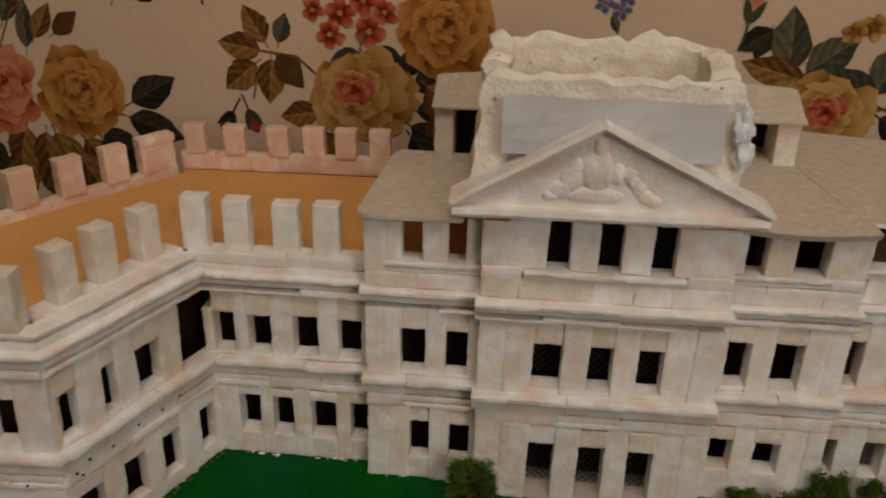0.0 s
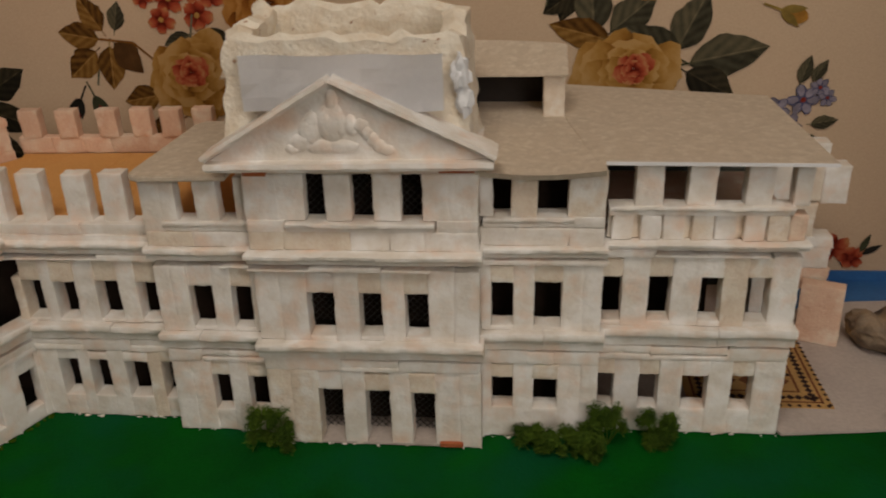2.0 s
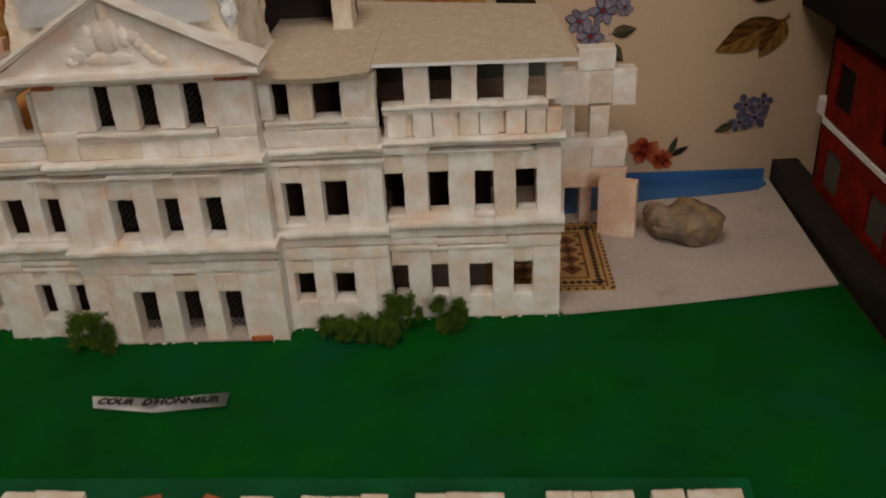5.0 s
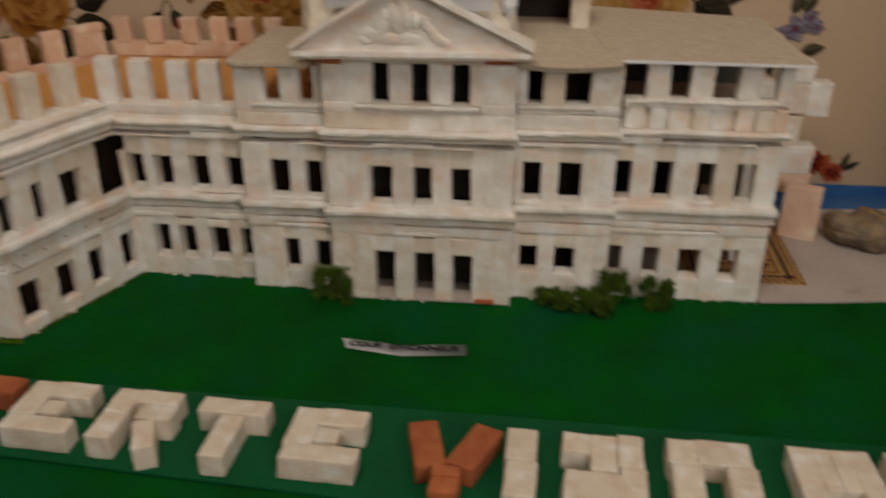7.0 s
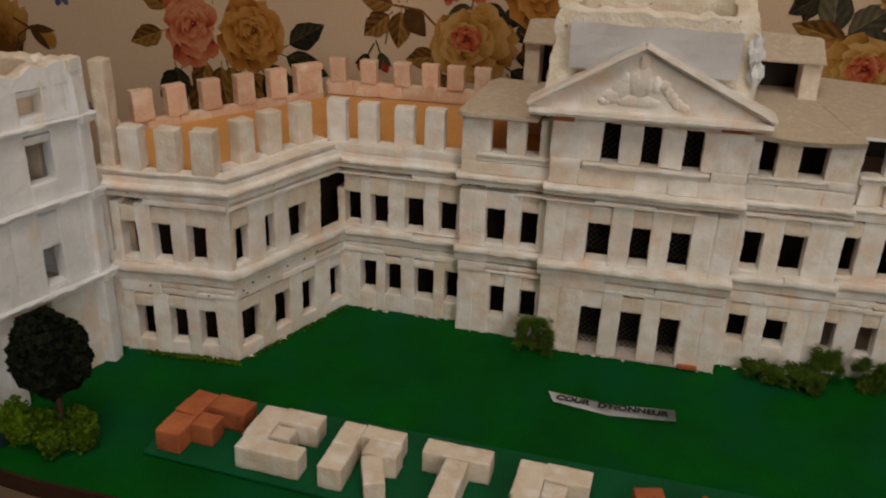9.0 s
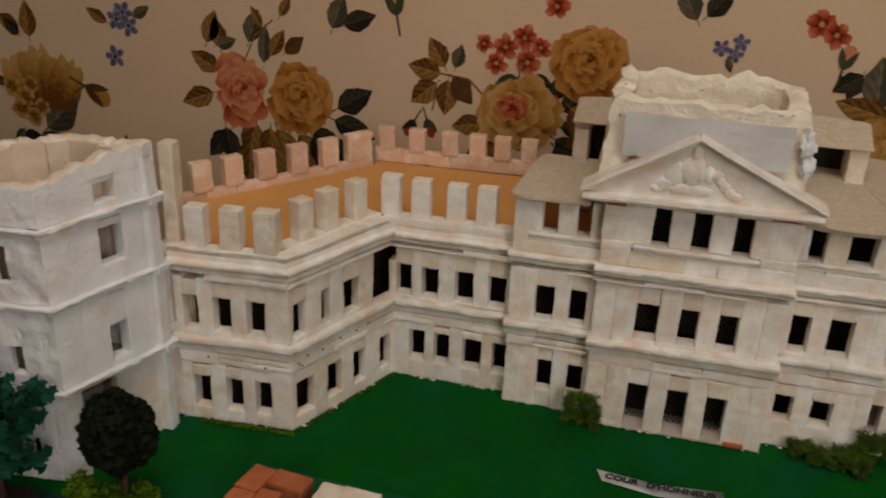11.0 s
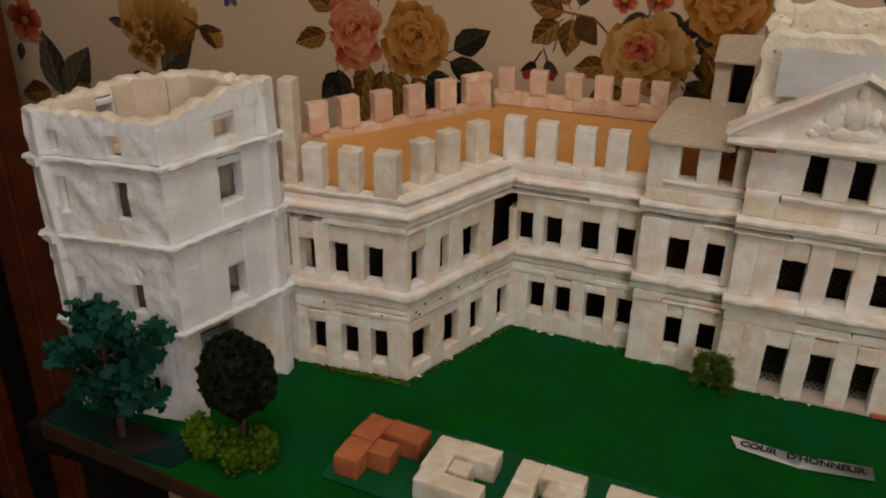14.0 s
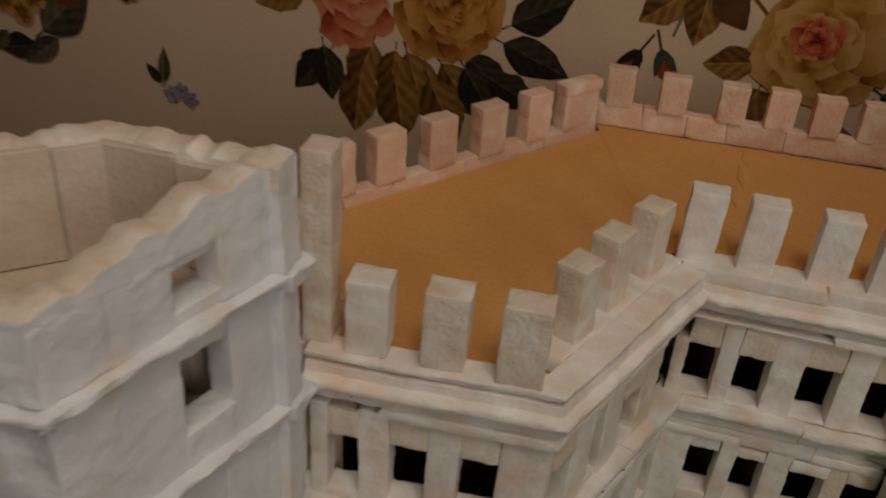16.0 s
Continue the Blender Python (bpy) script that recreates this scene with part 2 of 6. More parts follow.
def chipped_box(w, d, h, r=0.0005, jit=0.0006):
    """A hand-cut block, centred in plan and standing on z = 0, with worn edges."""
    vs, key = [], {}
    r = min(r, w * 0.3, d * 0.3, h * 0.3)
    for sx in (-1, 1):
        for sy in (-1, 1):
            for sz in (0, 1):
                jx, jy, jz = [rnd.uniform(-jit, jit) for _ in range(3)]
                rr = r * rnd.uniform(0.5, 1.8)
                c = Vector((sx * w / 2 + jx, sy * d / 2 + jy, sz * h + jz * (0.5 if sz else 0)))
                inn = Vector((-sx, -sy, 1 - 2 * sz)) * rr
                for a in range(3):
                    v = c + inn
                    v[a] = c[a]
                    key[(sx, sy, sz, a)] = len(vs)
                    vs.append(v)
    fs = []
    S = (-1, 1)
    for s in S:
        fs.append([key[(s, a, b, 0)] for a, b in ((-1, 0), (1, 0), (1, 1), (-1, 1))])
        fs.append([key[(a, s, b, 1)] for a, b in ((-1, 0), (1, 0), (1, 1), (-1, 1))])
    for z in (0, 1):
        fs.append([key[(a, b, z, 2)] for a, b in ((-1, -1), (1, -1), (1, 1), (-1, 1))])
    for a in S:
        for b in S:
            fs.append([key[(a, b, 0, 0)], key[(a, b, 1, 0)], key[(a, b, 1, 1)], key[(a, b, 0, 1)]])
    for a in S:
        for z in (0, 1):
            fs.append([key[(a, -1, z, 0)], key[(a, 1, z, 0)], key[(a, 1, z, 2)], key[(a, -1, z, 2)]])
            fs.append([key[(-1, a, z, 1)], key[(1, a, z, 1)], key[(1, a, z, 2)], key[(-1, a, z, 2)]])
    for a in S:
        for b in S:
            for z in (0, 1):
                fs.append([key[(a, b, z, k)] for k in range(3)])
    bm = bmesh.new()
    bv = [bm.verts.new(v) for v in vs]
    for f in fs:
        bm.faces.new([bv[i] for i in f])
    return bm


def soft_block(w, d, h, r=0.0006, amp=0.0006, cell=0.0026):
    """A plaster-coated block with rounded edges and an uneven hand-brushed skin, standing on z = 0."""
    size = (w, d, h)
    r = min(r, min(size) * 0.3)
    off = Vector((rnd.uniform(0, 9), rnd.uniform(0, 9), rnd.uniform(0, 9)))
    slant = (rnd.uniform(-0.02, 0.06), rnd.uniform(-0.02, 0.02), rnd.uniform(-0.02, 0.02))
    w, d, h = w + 0.0006, d + 0.0004, h + 0.0004
    size = (w, d, h)
    steps = []
    for s in size:
        n = max(1, int((s - 2 * r) / cell))
        steps.append([0.0] + [r + (s - 2 * r) * i / n for i in range(n + 1)] + [s])
    bm = bmesh.new()
    seen = {}

    def vert(p):
        k = (round(p[0], 6), round(p[1], 6), round(p[2], 6))
        if k not in seen:
            inn = Vector([min(max(p[a], r), size[a] - r) for a in range(3)])
            e = Vector(p) - inn
            n = e.normalized()
            q = inn + n * r
            u = q + off
            g = amp * (noise.noise(u * 150) + 0.55 * noise.noise(u * 420)) + 0.5 * amp * noise.noise(Vector((u.x * 330, u.y * 330, u.z * 45)))
            q += n * g
            t = q.z / h - 0.5
            q.x += w * slant[0] * t + slant[2] * (q.z - h / 2) * 0.4 - w / 2
            q.y += d * slant[1] * t - d / 2
            seen[k] = bm.verts.new(q)
        return seen[k]

    for a in range(3):
        b, c = (a + 1) % 3, (a + 2) % 3
        for s in (0.0, size[a]):
            for i in range(len(steps[b]) - 1):
                for j in range(len(steps[c]) - 1):
                    vs = []
                    for m, k in ((i, j), (i + 1, j), (i + 1, j + 1), (i, j + 1)):
                        p = [0.0, 0.0, 0.0]
                        p[a], p[b], p[c] = s, steps[b][m], steps[c][k]
                        vs.append(vert(p))
                    bm.faces.new(vs)
    return bm


class Side:
    """A facade line on the ground from p to q; s runs along it, out is the way it faces."""

    def __init__(self, p, q):
        self.p, u = Vector((*p, 0)), Vector((q[0] - p[0], q[1] - p[1], 0))
        self.length = u.length
        self.u = u.normalized()
        self.n = Vector((self.u.y, -self.u.x, 0))
        self.turn = math.degrees(math.atan2(self.u.y, self.u.x))

    def at(self, s, out=0.0, z=0.0):
        return self.p + self.u * s + self.n * out + Vector((0, 0, z))


def block(parent, name, side, s0, s1, z0, z1, out=0.0, deep=0.016, mat=None, wob=1.0, label="", r=0.00045):
    """One block of the wall, from out in front of the facade line to deep behind it."""
    d = out + deep
    o = out + rnd.uniform(-0.0008, 0.0008) * wob
    c = side.at((s0 + s1) / 2, o - d / 2, z0)
    coated = (mat or PLASTER) in (PLASTER, PLASTER_COOL, CREAM, PEACH)
    bm = soft_block(s1 - s0, d, z1 - z0) if coated else chipped_box(s1 - s0, d, z1 - z0, r, 0.0005 * wob)
    m = pose(*c, rnd.uniform(-0.35, 0.35) * wob, rnd.uniform(-0.35, 0.35) * wob, side.turn + rnd.uniform(-0.35, 0.35) * wob)
    return link_mesh(name, mesh_of(bm, name, coated), mat or PLASTER, m, parent, label)


def course(parent, name, side, s0, s1, z0, z1, n, out=0.0, deep=0.016, mat=None, gap=0.0005, wob=1.0):
    """A row of blocks of uneven length."""
    cuts = [0.0] + sorted((i + rnd.uniform(-0.25, 0.25)) / n for i in range(1, n)) + [1.0]
    for a, b in zip(cuts, cuts[1:]):
        mm = mat or (PLASTER if rnd.random() < 0.75 else CREAM)
        block(parent, name, side, s0 + (s1 - s0) * a + gap / 2, s0 + (s1 - s0) * b - gap / 2, z0, z1, out, deep, mm, wob)


def row(parent, side, s0, s1, z0, z1, holes, out=0.0, deep=0.016, mat=None, skip=(), base=None, top=None, short=()):
    """Piers from base to top with openings from z0 to z1 between them; holes are (start, end) along the side."""
    base, top = z0 if base is None else base, z1 if top is None else top
    edges = [s0] + [e for h in holes for e in h] + [s1]
    for k, (a, b) in enumerate(zip(edges[::2], edges[1::2])):
        if b - a < 0.001 or k in skip:
            continue
        pm = mat or (PLASTER if rnd.random() < 0.85 else CREAM)
        t = z1 + 0.002 if k in short else top
        if b - a > 0.024:
            mid = a + (b - a) * rnd.uniform(0.42, 0.58)
            block(parent, "pier", side, a, mid, base, t, out, deep, pm, 0.5)
            block(parent, "pier", side, mid, b, base, t, out, deep, pm, 0.8)
        else:
            block(parent, "pier", side, a, b, base, t, out, deep, pm)
    for k, (a, b) in enumerate(holes):
        if z0 - base > 0.002:
            block(parent, "sill_stone", side, a + 0.0001, b - 0.0001, base, z0, out - 0.0003, deep, mat or PLASTER, 0.8)
        if top - z1 > 0.002:
            block(parent, "lintel", side, a + 0.0001, b - 0.0001, z1, top - rnd.choice((0.0, 0.0010, 0.0018, 0.0028)), out - rnd.choice((-0.0010, 0.0002, 0.0008, 0.0016)), deep, mat or rnd.choice((CREAM, CREAM, PLASTER)), 0.9)


PROFILES = {
    "cyma": [(0.05, 0.0), (0.36, 0.05), (0.40, 0.34), (0.52, 0.50), (0.94, 0.62), (1.0, 0.68), (1.0, 0.93), (0.90, 1.0)],
    "band": [(0.10, 0.0), (0.50, 0.03), (0.52, 0.14), (0.22, 0.19), (0.16, 0.40), (0.20, 0.62), (0.50, 0.72), (0.96, 0.76), (1.0, 0.95), (0.90, 1.0)],
    "round": [(0.0, 0.0), (0.32, 0.03), (0.36, 0.24), (0.58, 0.30), (0.95, 0.46), (1.0, 0.60), (0.90, 0.68), (0.50, 0.76), (0.42, 1.0)],
}


def moulding(parent, name, side, s0, s1, z0, z1, out, deep=0.014, mat=None, n=26, rough=0.0007, label="", kind="cyma", mitre=(0.0, 0.0)):
    """A run of hand-pulled plaster moulding with a slightly wavering profile."""
    h = z1 - z0
    prof = [(-deep, 0)] + [(out * o, h * z) for o, z in PROFILES[kind]] + [(-deep, h)]
    n = max(6, int((s1 - s0) / 0.0032))
    bm = bmesh.new()
    rings = []
    for i in range(n + 1):
        s = s0 + (s1 - s0) * i / n
        ring = []
        for k, (o, z) in enumerate(prof):
            j = rough if 0 < k < len(prof) - 1 else 0
            w = 0.9 * noise.noise(Vector((s * 130, z0 * 900, k * 0.35))) + 0.4 * noise.noise(Vector((s * 420, z0 * 900, k * 0.6)))
            p = side.at(s + o * (mitre[1] * i / n - mitre[0] * (1 - i / n)), o + w * j * 1.3 * (0 < i < n), z0 + z + (rnd.uniform(-j, j) * 0.25 + 0.0003 * math.sin(s * 70 + z0 * 300)) * (0 < k))
            ring.append(bm.verts.new(p))
        rings.append(ring)
    for a, b in zip(rings, rings[1:]):
        for k in range(len(prof)):
            bm.faces.new((a[k], b[k], b[(k + 1) % len(prof)], a[(k + 1) % len(prof)]))
    bm.faces.new(rings[0])
    bm.faces.new(rings[-1][::-1])
    return part(name, bm, mat or PLASTER, parent, label, True)


def slab(parent, name, outline, z0, z1, mat, label="", sag=0.0):
    """A flat sheet with the given outline in plan."""
    bm = bmesh.new()
    lo = [bm.verts.new((x, y, z0)) for x, y in outline]
    hi = [bm.verts.new((x, y, z1)) for x, y in outline]
    bm.faces.new(lo[::-1])
    bm.faces.new(hi)
    for i in range(len(lo)):
        j = (i + 1) % len(lo)
        bm.faces.new((lo[i], lo[j], hi[j], hi[i]))
    if parent is None:
        return link_mesh(name, mesh_of(bm, name), mat, None, None, label)
    return part(name, bm, mat, parent, label)


def lump(bm, c, r, sub=2, rough=0.15, freq=3.0, squash=(1, 1, 1), seed=0):
    g = bmesh.ops.create_icosphere(bm, subdivisions=sub, radius=1.0)
    off = Vector((seed * 3.1, seed * 1.7, seed * 0.9))
    for v in g["verts"]:
        d = v.co.normalized()
        k = 1 + rough * noise.noise(d * freq + off) + rough * 0.5 * noise.noise(d * freq * 2.7 + off)
        v.co = Vector(c) + Vector((d.x * r[0], d.y * r[1], d.z * r[2])) * k
    return g["verts"]


# ---- the room ----
WALL_Y = 0.285


def room_box(name, x0, x1, y0, y1, z0, z1, mat, label, category):
    ob = slab(None, name, [(x0, y0), (x1, y0), (x1, y1), (x0, y1)], z0, z1, mat)
    return tagged(ob, label, category, kind="structure")


wall_north = room_box("wall_north", -1.75, 2.05, WALL_Y, WALL_Y + 0.12, -0.75, 1.75, WALLPAPER, "cream wallpaper wall printed with roses and leaves", "wall")
AT[wall_north] = Matrix.Identity(4)
room_box("floor", -1.75, 2.05, -2.12, WALL_Y, -0.85, -0.75, FLOORBOARDS, "plain brown floor of the room", "floor")
room_box("ceiling", -1.75, 2.05, -2.12, WALL_Y + 0.12, 1.75, 1.85, ROOM, "plain pale ceiling of the room", "ceiling")
room_box("wall_west", -1.87, -1.75, -2.12, WALL_Y + 0.12, -0.75, 1.75, ROOM, "plain pale side wall of the room", "wall")
room_box("wall_east", 2.05, 2.17, -2.12, WALL_Y + 0.12, -0.75, 1.75, ROOM, "plain pale side wall of the room", "wall")
# wall with the window, in four pieces round the opening
ws = new("wall_south")
AT[ws] = Matrix.Identity(4)
tagged(ws, "plain pale wall with a window opening", "wall", kind="structure")
for x0, x1, z0, z1 in ((-1.75, 0.75, -0.75, 1.75), (1.85, 2.05, -0.75, 1.75), (0.75, 1.85, -0.75, 0.40), (0.75, 1.85, 1.60, 1.75)):
    slab(ws, "wall_piece", [(x0, -2.12), (x1, -2.12), (x1, -2.0), (x0, -2.0)], z0, z1, ROOM)
win = thing("window_1", (1.3, -2.06, 0.40), "white window frame in the room wall", "window", kind="structure")
for x0, x1, z0, z1 in ((0.75, 0.80, 0.40, 1.60), (1.80, 1.85, 0.40, 1.60), (0.80, 1.80, 0.40, 0.45), (0.80, 1.80, 1.55, 1.60)):
    slab(win, "window_frame", [(x0, -2.09), (x1, -2.09), (x1, -2.03), (x0, -2.03)], z0, z1, PAPER)


# ---- wallpaper print ----
class Print:
    """Printed shapes on the wall, each a hair's breadth above the one before."""

    def __init__(self, name, label):
        self.m, self.bm = 0, None
        self.begin("printed_sprig")

    def begin(self, name, step=1):
        """Starts the next motif, a mesh of its own."""
        self.done()
        self.name, self.bm, self.k, self.mats, self.m = name, bmesh.new(), 0, [], self.m + step
        self.uv = self.bm.loops.layers.uv.new("print")

    def poly(self, pts, mat, uvs=None):
        if mat not in self.mats:
            self.mats.append(mat)
        self.k += 1
        y = WALL_Y - 0.0002 - self.m * 0.0000131 - self.k * 0.0000023
        f = self.bm.faces.new([self.bm.verts.new((x, y, z)) for x, z in pts])
        f.material_index = self.mats.index(mat)
        if uvs:
            for lp, q in zip(f.loops, uvs):
                lp[self.uv].uv = q

    def blob(self, x, z, rx, rz, turn, mat, n=12, jit=0.12):
        c, s = math.cos(turn), math.sin(turn)
        pts = []
        for i in range(n):
            a = 2 * math.pi * i / n
            k = 1 + rnd.uniform(-jit, jit)
            u, v = math.cos(a) * rx * k, math.sin(a) * rz * k
            pts.append((x + u * c - v * s, z + u * s + v * c))
        self.poly(pts, mat)

    def leaf(self, x, z, length, width, deg, mat, dark=None, alone=True):
        if alone:
            self.begin("printed_leaf")
        a = radians(deg)
        c, s = math.cos(a), math.sin(a)

        def put(pts, mt):
            self.poly([(x + u * c - v * s, z + u * s + v * c) for u, v in pts], mt)

        n = 10
        up = [(length * i / n, width / 2 * math.sin(math.pi * (i / n) ** 0.8) * rnd.uniform(0.90, 1.08)) for i in range(n + 1)]
        dn = [(length * i / n, -width / 2 * math.sin(math.pi * (i / n) ** 0.8) * rnd.uniform(0.90, 1.08)) for i in range(n - 1, 0, -1)]
        pts = up + dn
        kind = V_DARK if mat in (P_NIGHT, P_GREEN) else V_GREY if mat is P_GREY else V_GOLD if mat in (P_GOLD, P_GOLDL, P_GOLDD, P_OLIVE) else None
        if kind and dark:
            self.poly([(x + u * c - v * s, z + u * s + v * c) for u, v in pts], kind, [(u / length, v / width + 0.5) for u, v in pts])
        else:
            put(pts, mat)
        put([(-length * 0.15, -width * 0.025), (length * 0.2, 0), (-length * 0.15, width * 0.03)], dark or mat)

    def stem(self, pts, w, mat):
        if len(pts) > 2:
            self.begin("printed_stem")
        for (x0, z0), (x1, z1) in zip(pts, pts[1:]):
            d = Vector((x1 - x0, z1 - z0)).normalized()
            n = Vector((-d.y, d.x)) * w / 2
            self.poly([(x0 + n.x, z0 + n.y), (x1 + n.x, z1 + n.y), (x1 - n.x, z1 - n.y), (x0 - n.x, z0 - n.y)], mat)

    def petal(self, x, z, a, length, width, mat):
        """A cupped petal that points along a, graded from its throat to its rim."""
        c, s = math.cos(a), math.sin(a)
        k = [rnd.uniform(0.90, 1.10) for _ in range(13)]
        shape = [(0.0, -0.20), (0.18, -0.38), (0.45, -0.50), (0.72, -0.48), (0.90, -0.32), (0.985, -0.12), (0.95, 0.02), (1.0, 0.16), (0.90, 0.36), (0.70, 0.49), (0.42, 0.49), (0.16, 0.36), (0.0, 0.18)]
        pts = [(u * length * kk, v * width * kk) for (u, v), kk in zip(shape, k)]
        self.poly([(x + u * c - v * s, z + u * s + v * c) for u, v in pts], mat, [(u / length, v / width + 0.5) for u, v in pts])

    def rose(self, x, z, rx, rz, mats, spin=0.0):
        """A full-blown rose: loose outer petals, a cup turned to one side and a tight heart. mats: petals, heart."""
        self.begin("printed_rose", 8)
        out, heart = mats
        hx, hz = x + rx * 0.16 * math.cos(spin * 3 + 0.5), z + rz * 0.14
        for k, (n, r0, ln, wd) in enumerate(((7, 0.34, 0.72, 0.95), (6, 0.26, 0.58, 0.85), (6, 0.20, 0.44, 0.66), (5, 0.12, 0.34, 0.52))):
            f = k / 3
            cx, cz = x + (hx - x) * f, z + (hz - z) * f
            for i in range(n):
                a = 2 * math.pi * (i + 0.5 * k) / n + rnd.uniform(-0.22, 0.22) + spin
                e = rnd.uniform(0.86, 1.12)
                ca, sa = math.cos(a) * rx, math.sin(a) * rz
                self.petal(cx + ca * r0 * 0.6, cz + sa * r0 * 0.6, math.atan2(sa, ca), math.hypot(ca, sa) * ln * e, (rx + rz) / 2 * wd * e, out)
        for k in range(4):
            f = 1 - k / 4
            n = 6 - k
            for i in range(n):
                a = 2 * math.pi * (i + 0.4 * k) / n + rnd.uniform(-0.2, 0.2)
                ca, sa = math.cos(a) * rx, math.sin(a) * rz
                self.petal(hx + ca * 0.05 * f, hz + sa * 0.05 * f, math.atan2(sa, ca) + 0.5, math.hypot(ca, sa) * (0.07 + 0.22 * f), (rx + rz) / 2 * (0.10 + 0.30 * f), heart)

    def flower(self, x, z, r, mat, heart, n=5, shade=None):
        self.begin("printed_flower")
        a0 = rnd.uniform(0, 6)
        warm = Q_RED if mat in (P_PINK, P_PEACH, P_RED) else Q_YELLOW if mat in (P_GOLDL, P_OLIVE, P_GOLD) else None
        for i in range(n):
            a = a0 + 2 * math.pi * i / n + rnd.uniform(-0.15, 0.15)
            if warm:
                self.petal(x + math.cos(a) * r * 0.1, z + math.sin(a) * r * 0.1, a, r * rnd.uniform(0.85, 1.1), r * 0.85, warm)
            else:
                self.blob(x + math.cos(a) * r * 0.6, z + math.sin(a) * r * 0.6, r * 0.5, r * 0.36, a, shade or mat, 9)
                self.blob(x + math.cos(a) * r * 0.66, z + math.sin(a) * r * 0.66, r * 0.4, r * 0.27, a, mat, 9)
        self.blob(x, z, r * 0.2, r * 0.2, 0, heart, 8)

    def bud(self, x, z, r, deg, mat, green):
        self.begin("printed_bud")
        a = radians(deg)
        self.blob(x, z, r, r * 0.62, a, mat, 10)
        self.leaf(x - math.cos(a) * r * 1.1, z - math.sin(a) * r * 1.1, r * 1.9, r * 0.6, deg + 22, green, None, False)
        self.leaf(x - math.cos(a) * r * 1.1, z - math.sin(a) * r * 1.1, r * 1.9, r * 0.6, deg - 22, green, None, False)
        self.stem([(x - math.cos(a) * r * 2.4, z - math.sin(a) * r * 2.4), (x - math.cos(a) * r, z - math.sin(a) * r)], r * 0.16, green)

    def done(self):
        if self.bm and len(self.bm.faces):
            link_mesh(self.name, mesh_of(self.bm, self.name), self.mats, None, wall_north)
        self.bm = None


GOLDS = (Q_GOLD, Q_GOLD)
YELLOWS = (Q_YELLOW, Q_RED)
PEACHES = (Q_PEACH, Q_PEACH)


def bouquet(dx, dz, far=False):
    """The wide repeat of the paper: paired roses, a big rose and the sprays between them."""
    p = Print("printed_bouquet", "printed bouquet of golden and pink roses with dark leaves")
    L = p.leaf
    # pair of roses
    for x, z, ln, w, d, m, k in ((-0.435, 0.205, 0.055, 0.034, 30, P_GREEN, P_NIGHT), (-0.44, 0.190, 0.06, 0.034, -20, P_GREEN, P_NIGHT), (-0.55, 0.175, 0.05, 0.035, -110, P_GOLDD, P_BROWN),
                                 (-0.52, 0.17, 0.06, 0.04, -70, P_OLIVE, P_BROWN), (-0.49, 0.165, 0.055, 0.035, -50, P_OLIVE, P_NIGHT), (-0.59, 0.16, 0.05, 0.03, -130, P_NIGHT, P_GREEN),
                                 (-0.595, 0.27, 0.04, 0.025, 100, P_OLIVE, P_BROWN), (-0.53, 0.17, 0.05, 0.032, -95, P_OLIVE, P_GOLDD), (-0.47, 0.175, 0.05, 0.03, -35, P_NIGHT, P_GREEN), (-0.555, 0.28, 0.045, 0.026, 70, P_GREY, P_GREEN)):
        L(x + dx, z + dz, ln, w, d, m, k)
    for x, z, ln, w, d, m, k in ((-0.560, 0.150, 0.06, 0.04, -95, P_OLIVE, P_BROWN), (-0.530, 0.150, 0.06, 0.045, -80, P_GOLD, P_GOLDD), (-0.500, 0.150, 0.06, 0.04, -60, P_GOLDD, P_BROWN), (-0.470, 0.165, 0.055, 0.036, -55, P_NIGHT, P_GREEN), (-0.595, 0.165, 0.05, 0.03, -80, P_NIGHT, P_GREEN),
                                 (-0.450, 0.160, 0.05, 0.03, -25, P_NIGHT, P_GREEN), (-0.600, 0.24, 0.045, 0.028, 150, P_GOLDD, P_OLIVE), (-0.61, 0.21, 0.05, 0.03, 200, P_OLIVE, P_GOLDD), (-0.535, 0.255, 0.05, 0.02, 85, P_GREY, P_GREEN), (-0.525, 0.265, 0.04, 0.02, 60, P_GOLD, P_RED), (-0.505, 0.27, 0.035, 0.02, 40, P_BROWN, P_RED)):
        L(x + dx, z + dz, ln, w, d, m, k)
    p.rose(-0.570 + dx, 0.215 + dz, 0.040, 0.056, PEACHES)
    p.rose(-0.488 + dx, 0.212 + dz, 0.048, 0.052, GOLDS)
    # hanging buds
    p.bud(-0.338 + dx, 0.190 + dz, 0.012, -120, P_RED, P_NIGHT)
    p.bud(-0.312 + dx, 0.192 + dz, 0.012, -70, P_RED, P_GREEN)
    p.stem([(-0.31 + dx, 0.215 + dz), (-0.305 + dx, 0.235 + dz), (-0.29 + dx, 0.25 + dz)], 0.002, P_GREY)
    # spray of brown leaves
    for x, z, ln, w, d, m, k in ((-0.300, 0.262, 0.042, 0.030, 170, P_OLIVE, P_GOLDD), (-0.305, 0.250, 0.042, 0.030, -140, P_GOLDD, P_BROWN), (-0.290, 0.255, 0.045, 0.030, -95, P_GOLDD, P_OLIVE),
                                 (-0.285, 0.258, 0.040, 0.028, -50, P_BROWN, P_NIGHT), (-0.295, 0.270, 0.040, 0.026, 120, P_OLIVE, P_GOLDD), (-0.282, 0.270, 0.030, 0.018, 75, P_GREY, P_GREEN)):
        L(x + dx, z + dz, ln, w, d, m, k)
    p.stem([(-0.30 + dx, 0.262 + dz), (-0.265 + dx, 0.258 + dz), (-0.24 + dx, 0.235 + dz)], 0.0022, P_GOLDD)
